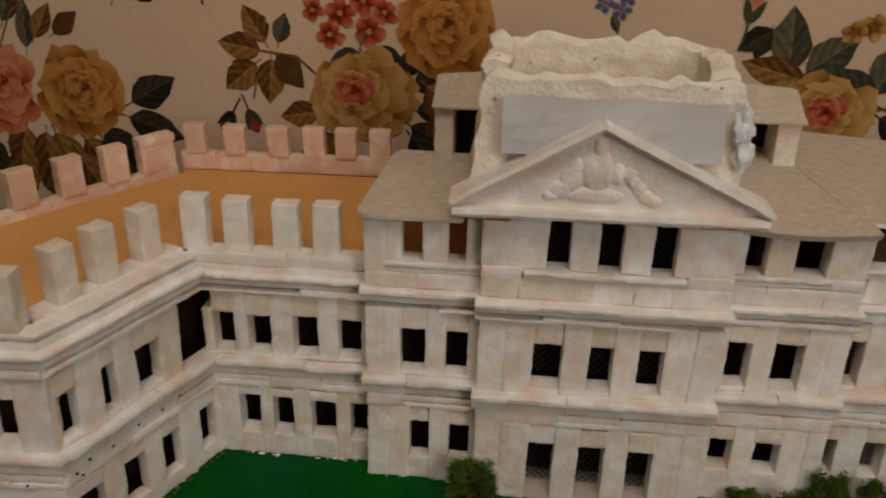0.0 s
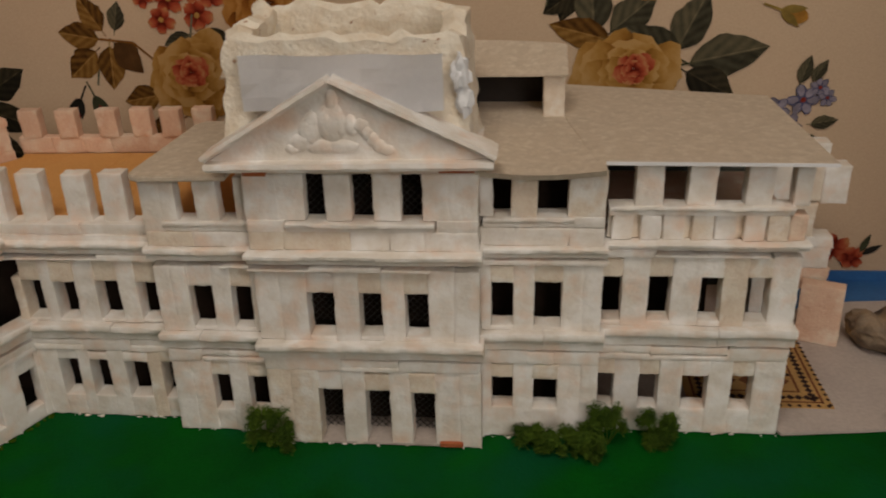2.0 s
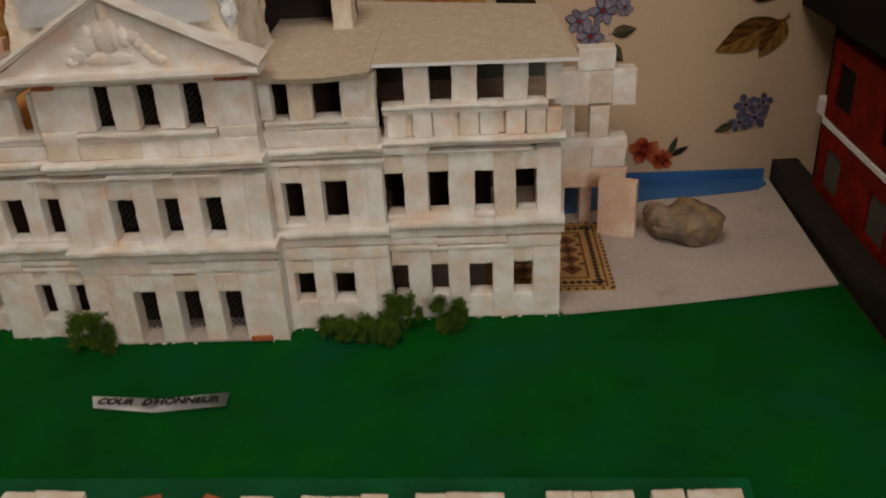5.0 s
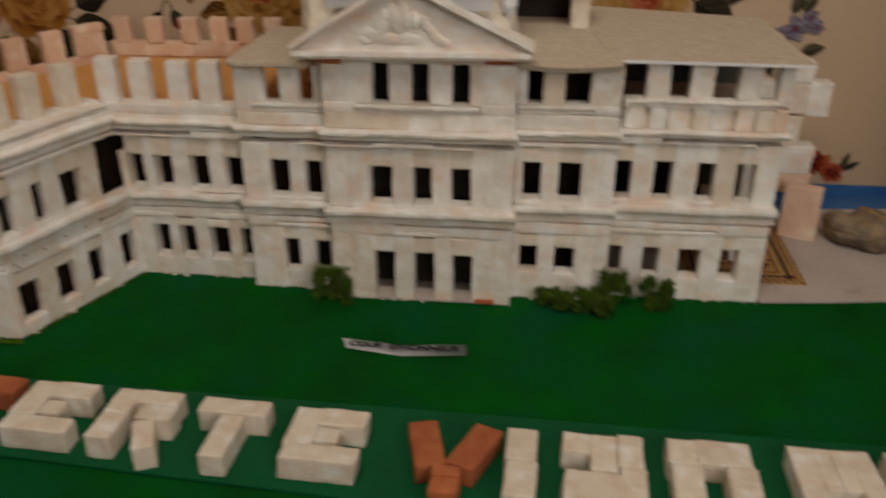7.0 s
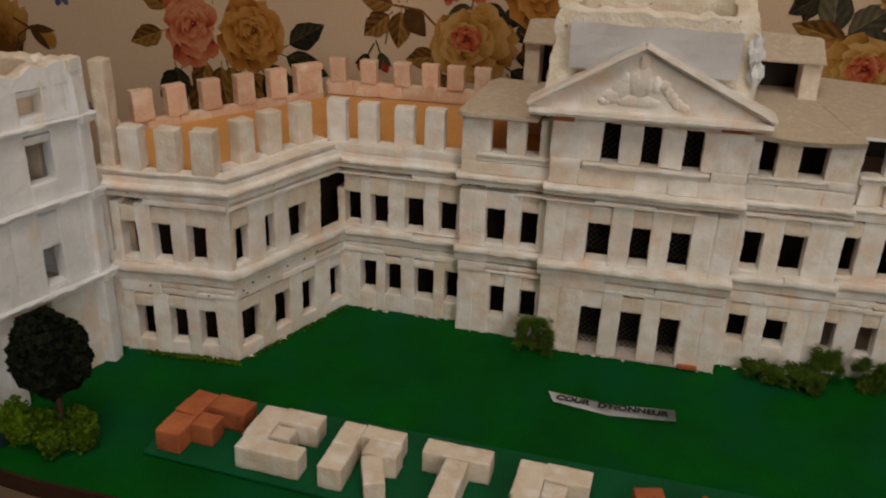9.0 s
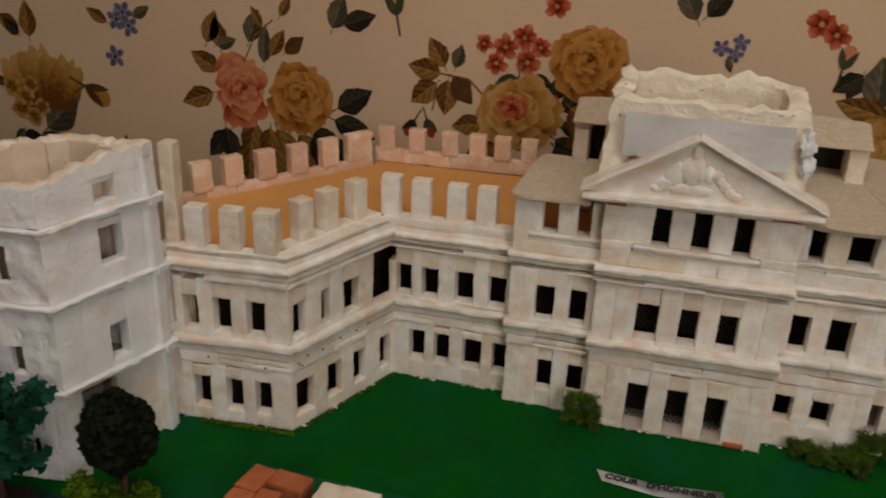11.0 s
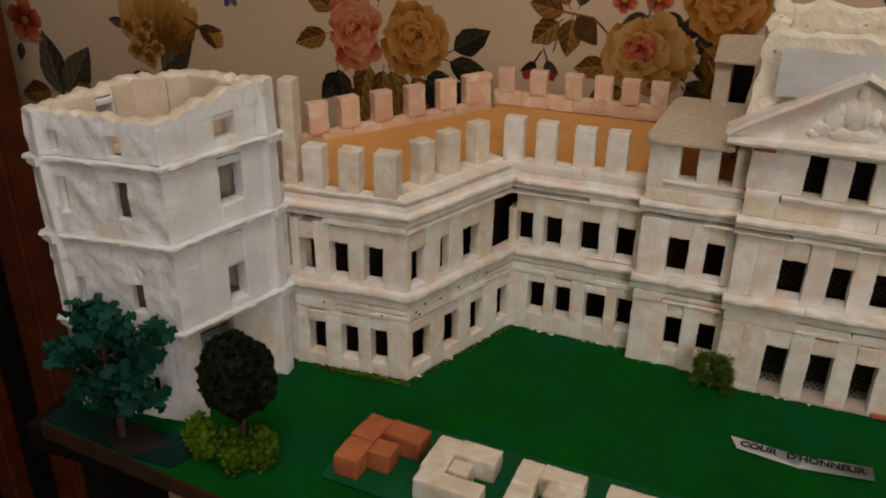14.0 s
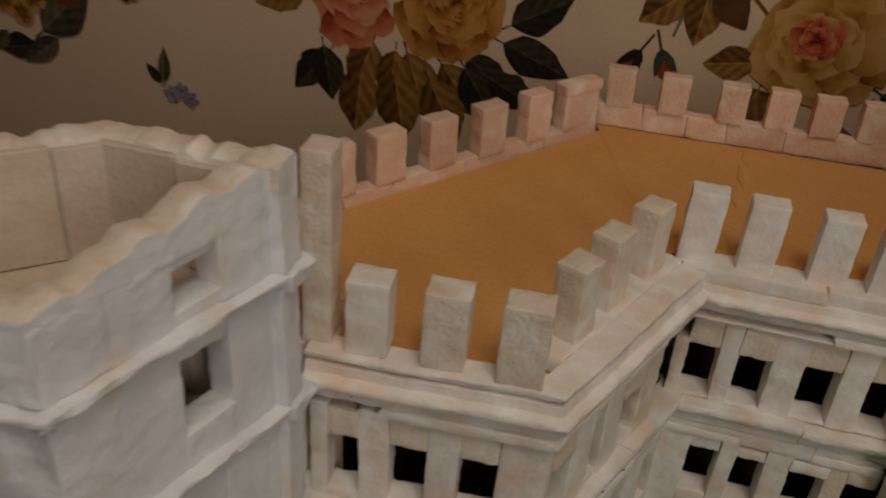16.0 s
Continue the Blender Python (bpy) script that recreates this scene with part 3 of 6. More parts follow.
    # big rose, red flowers, second rose
    for x, z, ln, w, d, m, k in ((-0.245, 0.205, 0.04, 0.028, 190, P_GOLD, P_GOLDD), (-0.155, 0.195, 0.05, 0.03, -30, P_NIGHT, P_GREEN), (-0.15, 0.21, 0.045, 0.026, 5, P_NIGHT, P_BROWN), (-0.15, 0.23, 0.04, 0.028, 40, P_GREEN, P_NIGHT),
                                 (-0.225, 0.18, 0.05, 0.03, -150, P_GOLD, P_GOLDD), (-0.185, 0.17, 0.05, 0.03, -70, P_OLIVE, P_GOLDD), (-0.205, 0.265, 0.03, 0.016, 200, P_GREY, P_GREEN), (-0.19, 0.268, 0.03, 0.016, -20, P_GREEN, P_NIGHT), (-0.10, 0.245, 0.05, 0.03, -70, P_OLIVE, P_GOLDD)):
        L(x + dx, z + dz, ln, w, d, m, k)
    for x, z, ln, w, d, m, k in ((-0.140, 0.235, 0.05, 0.045, -40, P_GOLD, P_GOLDD), (-0.130, 0.215, 0.055, 0.045, -60, P_GOLDL, P_GOLD), (-0.155, 0.185, 0.05, 0.035, -50, P_NIGHT, P_BROWN), (-0.105, 0.215, 0.05, 0.03, -60, P_NIGHT, P_RED), (-0.24, 0.185, 0.05, 0.03, -110, P_OLIVE, P_GOLDD), (-0.165, 0.245, 0.035, 0.022, 50, P_NIGHT, P_GREEN)):
        L(x + dx, z + dz, ln, w, d, m, k)
    p.rose(-0.120 + dx, 0.288 + dz, 0.052, 0.050, GOLDS, 0.4)
    p.rose(-0.200 + dx, 0.222 + dz, 0.060, 0.044, YELLOWS, 0.9)
    for x, z, r in ((-0.222, 0.300, 0.014), (-0.200, 0.312, 0.014), (-0.232, 0.280, 0.013), (-0.195, 0.284, 0.015), (-0.180, 0.302, 0.012), (-0.248, 0.302, 0.010)):
        p.flower(x + dx, z + dz, r, P_PINK, P_GOLDL, 5, P_RED)
    p.stem([(-0.205 + dx, 0.262 + dz), (-0.20 + dx, 0.285 + dz)], 0.002, P_GREY)
    # blue sprig
    for x, z in ((0.020, 0.318), (0.035, 0.312), (0.040, 0.325)):
        p.flower(x + dx, z + dz, 0.009, P_BLUE, P_RED, 5, P_LILAC)
    L(0.028 + dx, 0.308 + dz, 0.018, 0.008, -70, P_GREY, P_GREEN)
    # right-hand rose with its big leaves
    for x, z, ln, w, d, m, k in ((0.190, 0.262, 0.060, 0.036, 95, P_GREY, P_GREEN), (0.205, 0.262, 0.055, 0.034, 40, P_GREY, P_NIGHT), (0.170, 0.300, 0.035, 0.022, 215, P_GREEN, P_NIGHT), (0.205, 0.255, 0.06, 0.03, 165, P_GOLD, P_GREEN),
                                 (0.268, 0.245, 0.060, 0.036, 65, P_GREY, P_GREEN), (0.272, 0.236, 0.062, 0.036, 150, P_GREY, P_GREEN), (0.280, 0.232, 0.075, 0.042, 12, P_GREY, P_GREEN), (0.278, 0.224, 0.055, 0.034, -28, P_GREEN, P_NIGHT), (0.205, 0.18, 0.05, 0.03, -70, P_OLIVE, P_GOLDD)):
        L(x + dx, z + dz, ln, w, d, m, k)
    p.rose(0.224 + dx, 0.222 + dz, 0.062, 0.038, YELLOWS, 0.2)
    p.bud(0.150 + dx, 0.318 + dz, 0.013, 80, P_PEACH, P_GREEN)
    p.flower(0.255 + dx, 0.305 + dz, 0.012, P_OLIVE, P_GOLDD)
    p.flower(0.240 + dx, 0.300 + dz, 0.010, P_GOLDL, P_GOLDD)
    p.bud(0.372 + dx, 0.276 + dz, 0.013, -20, P_GOLD, P_OLIVE)
    # lilac spray
    for x, z, r in ((0.390, 0.196, 0.014), (0.366, 0.186, 0.013), (0.378, 0.170, 0.014), (0.404, 0.208, 0.009), (0.412, 0.198, 0.008)):
        p.flower(x + dx, z + dz, r, P_LILAC, P_RED, 6, P_BLUE)
    for x, z, ln, w, d in ((0.385, 0.212, 0.028, 0.014, 75), (0.396, 0.214, 0.024, 0.012, 60), (0.400, 0.172, 0.026, 0.014, 10), (0.396, 0.162, 0.026, 0.014, -50), (0.368, 0.162, 0.020, 0.010, -80)):
        L(x + dx, z + dz, ln, w, d, P_GREY, P_GREEN)
    # low red flowers, golden leaf, far rose and low blue sprig
    p.flower(0.440 + dx, 0.042 + dz, 0.016, P_PEACH, P_RED, 5, P_RED)
    p.flower(0.460 + dx, 0.030 + dz, 0.013, P_PINK, P_RED, 5, P_RED)
    L(0.468 + dx, 0.036 + dz, 0.022, 0.007, 70, P_GREEN)
    L(0.470 + dx, 0.034 + dz, 0.022, 0.007, 30, P_NIGHT)
    L(0.570 + dx, 0.178 + dz, 0.070, 0.034, 205, P_GOLD, P_GOLDD)
    L(0.575 + dx, 0.180 + dz, 0.045, 0.026, 240, P_GOLDD, P_BROWN)
    p.rose(0.580 + dx, 0.245 + dz, 0.036, 0.045, PEACHES)
    L(0.565 + dx, 0.205 + dz, 0.04, 0.026, 160, P_NIGHT, P_GREEN)
    for x, z, r in ((0.545, 0.090, 0.012), (0.556, 0.075, 0.013), (0.540, 0.070, 0.011), (0.563, 0.092, 0.010)):
        p.flower(x + dx, z + dz, r, P_BLUE, P_NIGHT, 5, P_LILAC)
    L(0.535 + dx, 0.068 + dz, 0.022, 0.010, 200, P_GREY, P_GREEN)
    # golden tulip group with yellow asters
    for x, z, ln, w, d, m, k in ((-0.876, 0.135, 0.078, 0.044, 42, P_GREY, P_GREEN), (-0.885, 0.12, 0.045, 0.026, 190, P_GREEN, P_NIGHT), (-0.860, 0.13, 0.05, 0.024, 215, P_GREY, P_GREEN), (-0.930, 0.195, 0.030, 0.014, 170, P_GREY, P_GREEN), (-0.90, 0.265, 0.03, 0.018, 140, P_GREEN, P_BROWN), (-0.915, 0.13, 0.03, 0.015, 230, P_GREY, P_GREEN)):
        L(x + dx, z + dz, ln, w, d, m, k)
    for i in range(7):
        a = -60 + 20 * i
        if i == 0:
            p.begin("printed_tulip")
        p.petal(-0.872 + dx + 0.007 * (i - 3), 0.165 + dz, radians(90 - a * 0.5), 0.088 - 0.005 * abs(i - 3), 0.040, Q_YELLOW)
    for x, z, r in ((-0.925, 0.190, 0.014), (-0.905, 0.178, 0.014), (-0.915, 0.160, 0.014), (-0.895, 0.150, 0.013), (-0.893, 0.195, 0.012), (-0.88, 0.165, 0.012)):
        p.flower(x + dx, z + dz, r, P_GOLDL, P_GOLDD, 6, P_OLIVE)
    p.bud(-0.785 + dx, 0.192 + dz, 0.020, -25, P_GOLD, P_BROWN)
    p.stem([(-0.80 + dx, 0.205 + dz), (-0.825 + dx, 0.19 + dz), (-0.84 + dx, 0.14 + dz)], 0.002, P_BROWN)
    L(-0.752 + dx, 0.105 + dz, 0.035, 0.013, 85, P_GREY, P_GREEN)
    L(-0.755 + dx, 0.105 + dz, 0.022, 0.010, 130, P_GREEN, P_NIGHT)
    for x, z in ((-0.735, 0.100), (-0.745, 0.095), (-0.726, 0.093)):
        p.flower(x + dx, z + dz, 0.008, P_LILAC, P_BLUE)
    # tall grey leaves with a pink flower
    for x, z, ln, w, d, m, k in ((-1.068, 0.076, 0.100, 0.052, 101, P_GREY, P_GREEN), (-1.058, 0.078, 0.096, 0.050, 55, P_GREY, P_GREEN), (-1.05, 0.075, 0.05, 0.035, 20, P_GOLD, P_GOLDD), (-1.09, 0.08, 0.06, 0.04, 190, P_GOLD, P_OLIVE), (-1.09, 0.06, 0.06, 0.03, 220, P_OLIVE, P_GOLDD), (-1.13, 0.15, 0.03, 0.016, 250, P_GREY, P_GREEN), (-1.10, 0.235, 0.03, 0.018, 60, P_GREY, P_GREEN)):
        L(x + dx, z + dz, ln, w, d, m, k)
    p.flower(-1.115 + dx, 0.185 + dz, 0.032, P_PEACH, P_GOLD, 5, P_PINK)
    p.done()


bouquet(0.0, 0.0)

p = Print("printed_sprigs", "printed sprigs of blue flowers and brown leaves")
for x, z in ((-0.745, 0.295), (-0.728, 0.288), (-0.735, 0.305), (-0.753, 0.246)):
    p.flower(x, z, 0.014, P_BLUE, P_NIGHT, 5, P_LILAC)
for x, z, ln, w, d, m, k in ((-0.76, 0.29, 0.035, 0.018, 150, P_OLIVE, P_GOLDD), (-0.72, 0.30, 0.03, 0.016, 30, P_GREY, P_GREEN), (-0.615, 0.275, 0.045, 0.026, 70, P_OLIVE, P_BROWN), (-0.60, 0.272, 0.03, 0.018, 20, P_GREY, P_GREEN),
                             (-0.44, 0.305, 0.045, 0.028, 70, P_GREY, P_GREEN), (-0.425, 0.310, 0.045, 0.026, 20, P_GREEN, P_NIGHT), (-0.51, 0.315, 0.03, 0.015, 60, P_GOLDD, P_BROWN), (-0.535, 0.30, 0.03, 0.012, 120, P_OLIVE, P_BROWN),
                             (-0.01, 0.345, 0.045, 0.026, 120, P_GREY, P_GREEN), (0.0, 0.35, 0.04, 0.024, 50, P_GREEN, P_NIGHT), (0.168, 0.300, 0.03, 0.018, 250, P_GREEN, P_NIGHT), (-0.885, 0.262, 0.05, 0.028, 90, P_GOLDD, P_BROWN), (-0.90, 0.27, 0.04, 0.024, 150, P_OLIVE, P_GREEN)):
    p.leaf(x, z, ln, w, d, m, k)
p.stem([(-0.52, 0.31), (-0.545, 0.29), (-0.56, 0.26)], 0.002, P_GOLDD)
p.bud(-0.36, 0.345, 0.018, 100, P_PEACH, P_GREEN)
p.flower(-0.165, 0.350, 0.014, P_PINK, P_GOLDL, 5, P_RED)
p.flower(0.118, 0.350, 0.016, P_PINK, P_GOLDL, 5, P_RED)
p.flower(0.135, 0.340, 0.014, P_PINK, P_GOLDL, 5, P_RED)
p.done()

# ---- table, board and ground ----
table = thing("table", (0.0, 0.0, -0.75), "dark wooden table carrying the model board", "table")
slab(table, "tabletop", [(-0.62, -0.27), (0.95, -0.27), (0.95, 0.28), (-0.62, 0.28)], -0.045, -0.019, DARK)
for x, y in ((-0.57, -0.22), (0.90, -0.22), (-0.57, 0.23), (0.90, 0.23)):
    slab(table, "leg", [(x - 0.025, y - 0.025), (x + 0.025, y - 0.025), (x + 0.025, y + 0.025), (x - 0.025, y + 0.025)], -0.75, -0.045, DARK)

board = thing("model_board", (0.0, 0.0, -0.018), "green-painted model base board with a brown edge", "board")
slab(board, "panel", [(-0.592, -0.279), (-0.40, -0.300), (0.580, -0.315), (0.580, 0.284), (-0.592, 0.284)], -0.018, -0.0025, EDGE, "brown wooden edge")
bm = bmesh.new()
nx, ny = 110, 56
grid = []
for j in range(ny + 1):
    rowv = []
    for i in range(nx + 1):
        u, v = i / nx, j / ny
        x = -0.590 + 1.168 * u
        front = -0.277 - 0.021 * min(1.0, (x + 0.59) / 0.19) - 0.015 * max(0.0, (x + 0.40) / 0.97)
        y = front + (0.2835 - front) * v
        z = 0.0 if 0 < i < nx and 0 < j < ny else -0.0012
        z += 0.0007 * noise.noise(Vector((x * 28, y * 28, 0))) + 0.0004 * noise.noise(Vector((x * 90, y * 90, 5)))
        rowv.append(bm.verts.new((x, y, z - 0.0008)))
    grid.append(rowv)
for j in range(ny):
    for i in range(nx):
        bm.faces.new((grid[j][i], grid[j][i + 1], grid[j + 1][i + 1], grid[j + 1][i]))
part("lawn", bm, GREEN, board, "brushed green paint", True)

slab(board, "teal_patch", [(-0.589, -0.2755), (-0.49, -0.2875), (-0.452, -0.287), (-0.445, -0.272), (-0.455, -0.2525), (-0.575, -0.2535), (-0.589, -0.20)], -0.0016, 0.0006, DARK_TEAL, "dark teal corner")

base = thing("pale_base", (0.44, 0.15, 0.0), "pale pink plaster base beside the lawn", "base")
slab(base, "base_sheet", [(0.328, 0.018), (0.40, 0.026), (0.47, 0.036), (0.572, 0.053), (0.579, 0.284), (0.10, 0.284), (0.10, 0.03), (0.32, 0.03)], 0.0006, 0.0030, PLATFORM)
water = thing("blue_strip", (0.5, 0.26, 0.003), "flat blue painted strip along the wall", "painted strip")
slab(water, "strip", [(0.33, 0.204), (0.385, 0.218), (0.415, 0.230), (0.450, 0.238), (0.490, 0.241), (0.530, 0.247), (0.560, 0.254), (0.572, 0.266), (0.572, 0.283), (0.33, 0.283)], 0.0034, 0.0046, BLUE)

slab(water, "upright_edge", [(0.40, 0.2815), (0.573, 0.2815), (0.573, 0.2845), (0.40, 0.2845)], 0.0046, 0.0150, BLUE)

# ---- wings, ranges and blocks of the palace ----
GROUP = "parts of the model palace"


def cornice(th, side, s0, s1, z0, z1, out, deep, mat=None, kind="cyma", mitre=(0.0, 0.0)):
    """A row of thin fillet pieces with open joints under the pulled cornice."""
    n = max(2, int((s1 - s0) / 0.035))
    cuts = [0.0] + sorted((i + rnd.uniform(-0.3, 0.3)) / n for i in range(1, n)) + [1.0]
    for a, b in zip(cuts, cuts[1:]):
        top = z0 + 0.0034 - rnd.choice((0.0005, 0.0021, 0.0038, 0.0042))
        if rnd.random() < 0.25:
            continue
        block(th, "fillet", side, s0 + (s1 - s0) * a + 0.0003, s0 + (s1 - s0) * b - 0.0003, z0 - 0.0020, top, out * 0.40 + rnd.uniform(0, 0.0006), min(deep, 0.010), mat, 0.4)
    moulding(th, "cornice", side, s0, s1, z0 + 0.0034, z1, out, deep, mat, kind=kind, mitre=mitre)


def facade(th, side, s0, s1, ground, first, zs, deep=0.016, nblk=3, led=0.006, mat=None, short=(), corn="cyma", shade_sheet=None, mitre=(0.0, 0.0), end=None):
    """Two storeys of full-height piers with sills and lintels between them, a moulded band and the cornice above."""
    g0, g1, l0, l1, f0, f1, c0, c1 = zs
    row(th, side, s0, s1, max(g0, 0.0), g1, ground, 0.0, deep, mat, base=0.0, top=l0 - 0.0004)
    a, b = s0 - (0 if mitre[0] else 0.003), s1 + (0 if mitre[1] else 0.003)
    dp = 0.010 if any(mitre) else deep
    lm = l0 + (l1 - l0) * 0.44
    cuts = [s0, s0 + (s1 - s0) * rnd.uniform(0.25, 0.4), s0 + (s1 - s0) * rnd.uniform(0.6, 0.75), s1]
    for c0_, c1_ in zip(cuts, cuts[1:]):
        zt = lm - rnd.choice((0.0006, 0.0012, 0.0021, 0.0028))
        zm = l0 + (zt - l0) * rnd.uniform(0.4, 0.55)
        if rnd.random() < 0.5:
            block(th, "frieze_block", side, c0_ + 0.0002, c1_ - 0.0002, l0, zm - rnd.choice((0.0004, 0.0010, 0.0017)), 0.0016, dp, mat, 0.6)
            block(th, "frieze_block", side, c0_ + 0.0002, c1_ - 0.0002, zm + 0.0001, zt, 0.0008, dp, mat, 0.6)
        else:
            block(th, "frieze_block", side, c0_ + 0.0002, c1_ - 0.0002, l0, zt, 0.0012, dp, mat, 0.6)
    cut = a + (b - a) * rnd.uniform(0.35, 0.65)
    moulding(th, "band", side, a, cut - 0.0002, lm, l1, led + 0.001, dp, mat, mitre=(mitre[0], 0))
    dz = rnd.uniform(-0.0007, 0.0007)
    moulding(th, "band", side, cut + 0.0002, b, lm + abs(dz) * 0.5, l1 + dz, led + 0.001, dp, mat, mitre=(0, mitre[1]))
    row(th, side, s0, s1 if end is None else end, f0, f1, first, 0.0, deep, mat, base=l1 + 0.0003, top=c0 - 0.0024, short=short)
    if corn:
        cornice(th, side, s0 - 0.003, s1 + 0.003, c0, c1, led + 0.001, deep, mat, corn)
    # added dark sheet behind the openings, painting the interior's shade
    if shade_sheet:
        a, b, z0, z1, back = shade_sheet
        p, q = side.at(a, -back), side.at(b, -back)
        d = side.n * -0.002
        slab(th, "inner_lining", [(p.x, p.y), (q.x, q.y), (q.x + d.x, q.y + d.y), (p.x + d.x, p.y + d.y)], z0, z1, INNER_SHADE, "added dark sheet for the shade inside the model")


def shifted(side, pairs, wl=0.0, wr=0.0):
    return [(a - side.p.x - wl, b - side.p.x + wr) for a, b in pairs]


ZS = (0.0190, 0.0515, 0.066, 0.0925, 0.0960, 0.131, 0.150, 0.1645)

# central block
central = thing("central_block", (0.013, 0.02, 0.0), "white plaster central block with pediment and three doorways", "model building", GROUP)
side = Side((-0.069, -0.008), (0.095, -0.008))
facade(central, side, 0.0, 0.164, shifted(side, [(-0.029, -0.014), (0.0075, 0.0225), (0.043, 0.0575)], 0.0015, 0.003), shifted(side, [(-0.0305, -0.0142), (0.0079, 0.0208), (0.0415, 0.055)], 0.001, 0.0035),
       (0.0, 0.050, 0.068, 0.0940, 0.0975, 0.1335, 0.1545, 0.1675), 0.017, 4, 0.008, shade_sheet=(0.014, 0.150, 0.0, 0.222, 0.034))
side3 = Side((-0.069, -0.006), (0.095, -0.006))
course(central, "sill_block", side3, 0.0, 0.164, 0.1678, 0.182, 5, 0.001, 0.018)
moulding(central, "window_sill", side3, 0.028, 0.134, 0.182, 0.1895, 0.005)
course(central, "sill_block", side3, 0.0, 0.027, 0.182, 0.1905, 1, 0.001, 0.018)
course(central, "sill_block", side3, 0.135, 0.164, 0.182, 0.1905, 1, 0.001, 0.018)
row(central, side3, 0.0, 0.164, 0.1905, 0.2245, shifted(side3, [(-0.0257, -0.0125), (0.0076, 0.0215), (0.0421, 0.0559)], 0.0008, 0.0012), 0.0, 0.0105)
course(central, "lintel", side3, 0.004, 0.160, 0.2248, 0.2305, 3, -0.001, 0.016)
block(central, "chipped_brick", side3, 0.001, 0.018, 0.2235, 0.2275, 0.0012, 0.010, TERRACOTTA, 0.5, "bare red brick where paint is missing")
block(central, "chipped_brick", side3, 0.138, 0.162, 0.2262, 0.2290, 0.0012, 0.010, TERRACOTTA, 0.5, "bare red brick where paint is missing")
block(central, "chipped_brick", side, 0.132, 0.150, 0.001, 0.005, 0.0026, 0.008, TERRACOTTA, 0.5, "bare red brick where paint is missing")
for sx, ex in ((0.0, -0.069), (0.164, 0.095)):
    s2 = Side((ex, -0.008), (ex, 0.09)) if ex > 0 else Side((ex, 0.09), (ex, -0.008))
    a, b = (0.019, 0.098) if ex > 0 else (0.0, 0.079)
    for z0, z1 in ((0.0, 0.068), (0.0695, 0.154), (0.1685, 0.230)):
        course(central, "side_block", s2, a, b, z0, z1, 2, 0.0, 0.014)
slab(central, "back_wall", [(-0.069, 0.076), (0.095, 0.076), (0.095, 0.09), (-0.069, 0.09)], 0.0, 0.229, PLASTER)
slab(central, "attic_floor", [(-0.055, 0.012), (0.081, 0.012), (0.081, 0.076), (-0.055, 0.076)], 0.225, 0.229, CARD)

slab(central, "door_floor", [(-0.055, -0.0085), (0.081, -0.0085), (0.081, 0.076), (-0.055, 0.076)], 0.0004, 0.0022, PLATFORM, "pale floor inside the doorways")

# wire netting behind the openings
bm = bmesh.new()


def wire(bm, a, b, w):
    a, b = Vector(a), Vector(b)
    d = (b - a).normalized()
    u = d.orthogonal().normalized() * w
    v = d.cross(u).normalized() * w
    ring = [[bm.verts.new(e + u * math.cos(t) + v * math.sin(t)) for t in (0, 2.09, 4.19)] for e in (a, b)]
    for k in range(3):
        bm.faces.new((ring[0][k], ring[0][(k + 1) % 3], ring[1][(k + 1) % 3], ring[1][k]))


for z0, z1 in ((0.001, 0.052), (0.100, 0.135), (0.189, 0.226)):
    h = z1 - z0
    k = 0
    x = -0.036 - h
    while x < 0.062:
        a, b = max(x, -0.036), min(x + h, 0.062)
        if b > a:
            wire(bm, (a, 0.0125, z0 + a - x), (b, 0.0125, z0 + b - x), 0.00034)
            wire(bm, (a, 0.0130, z1 - a + x), (b, 0.0130, z1 - b + x), 0.00034)
        x += 0.0056
tagged(part("wire_netting", bm, WIRE, central, "fine black wire netting behind the openings"), kind="stuff")

# pediment
PED_Y = -0.020
ped = [(-0.088, 0.2365), (0.106, 0.2385), (0.001, 0.2925)]
bm = bmesh.new()
fr = [bm.verts.new((x, PED_Y + 0.006, z)) for x, z in ped]
bk = [bm.verts.new((x, 0.004, z)) for x, z in ped]
bm.faces.new(fr)
bm.faces.new(bk[::-1])
for i in range(3):
    bm.faces.new((fr[i], fr[(i + 1) % 3], bk[(i + 1) % 3], bk[i]))
pediment = part("pediment", bm, PLASTER, central)


def rail(name, a, b, w, y0, y1, n=24):
    """A slightly uneven raking or level cornice of the pediment."""
    a, b = Vector((a[0], 0, a[1])), Vector((b[0], 0, b[1]))
    d = (b - a).normalized()
    up = Vector((-d.z, 0, d.x))
    prof = [(0, y1), (0, y0 + 0.003), (w * 0.35, y0 + 0.0025), (w * 0.45, y0), (w, y0 + 0.0005), (w, y1)]
    bm = bmesh.new()
    rings = []
    for i in range(n + 1):
        c = a + (b - a) * i / n
        rings.append([bm.verts.new(c + up * (q + rnd.uniform(-0.0003, 0.0003)) + Vector((0, y + rnd.uniform(-0.0003, 0.0003), 0))) for q, y in prof])
    for r0, r1 in zip(rings, rings[1:]):
        for k in range(len(prof)):
            bm.faces.new((r0[k], r1[k], r1[(k + 1) % len(prof)], r0[(k + 1) % len(prof)]))
    bm.faces.new(rings[0])
    bm.faces.new(rings[-1][::-1])
    part(name, bm, PLASTER, pediment, "", True)


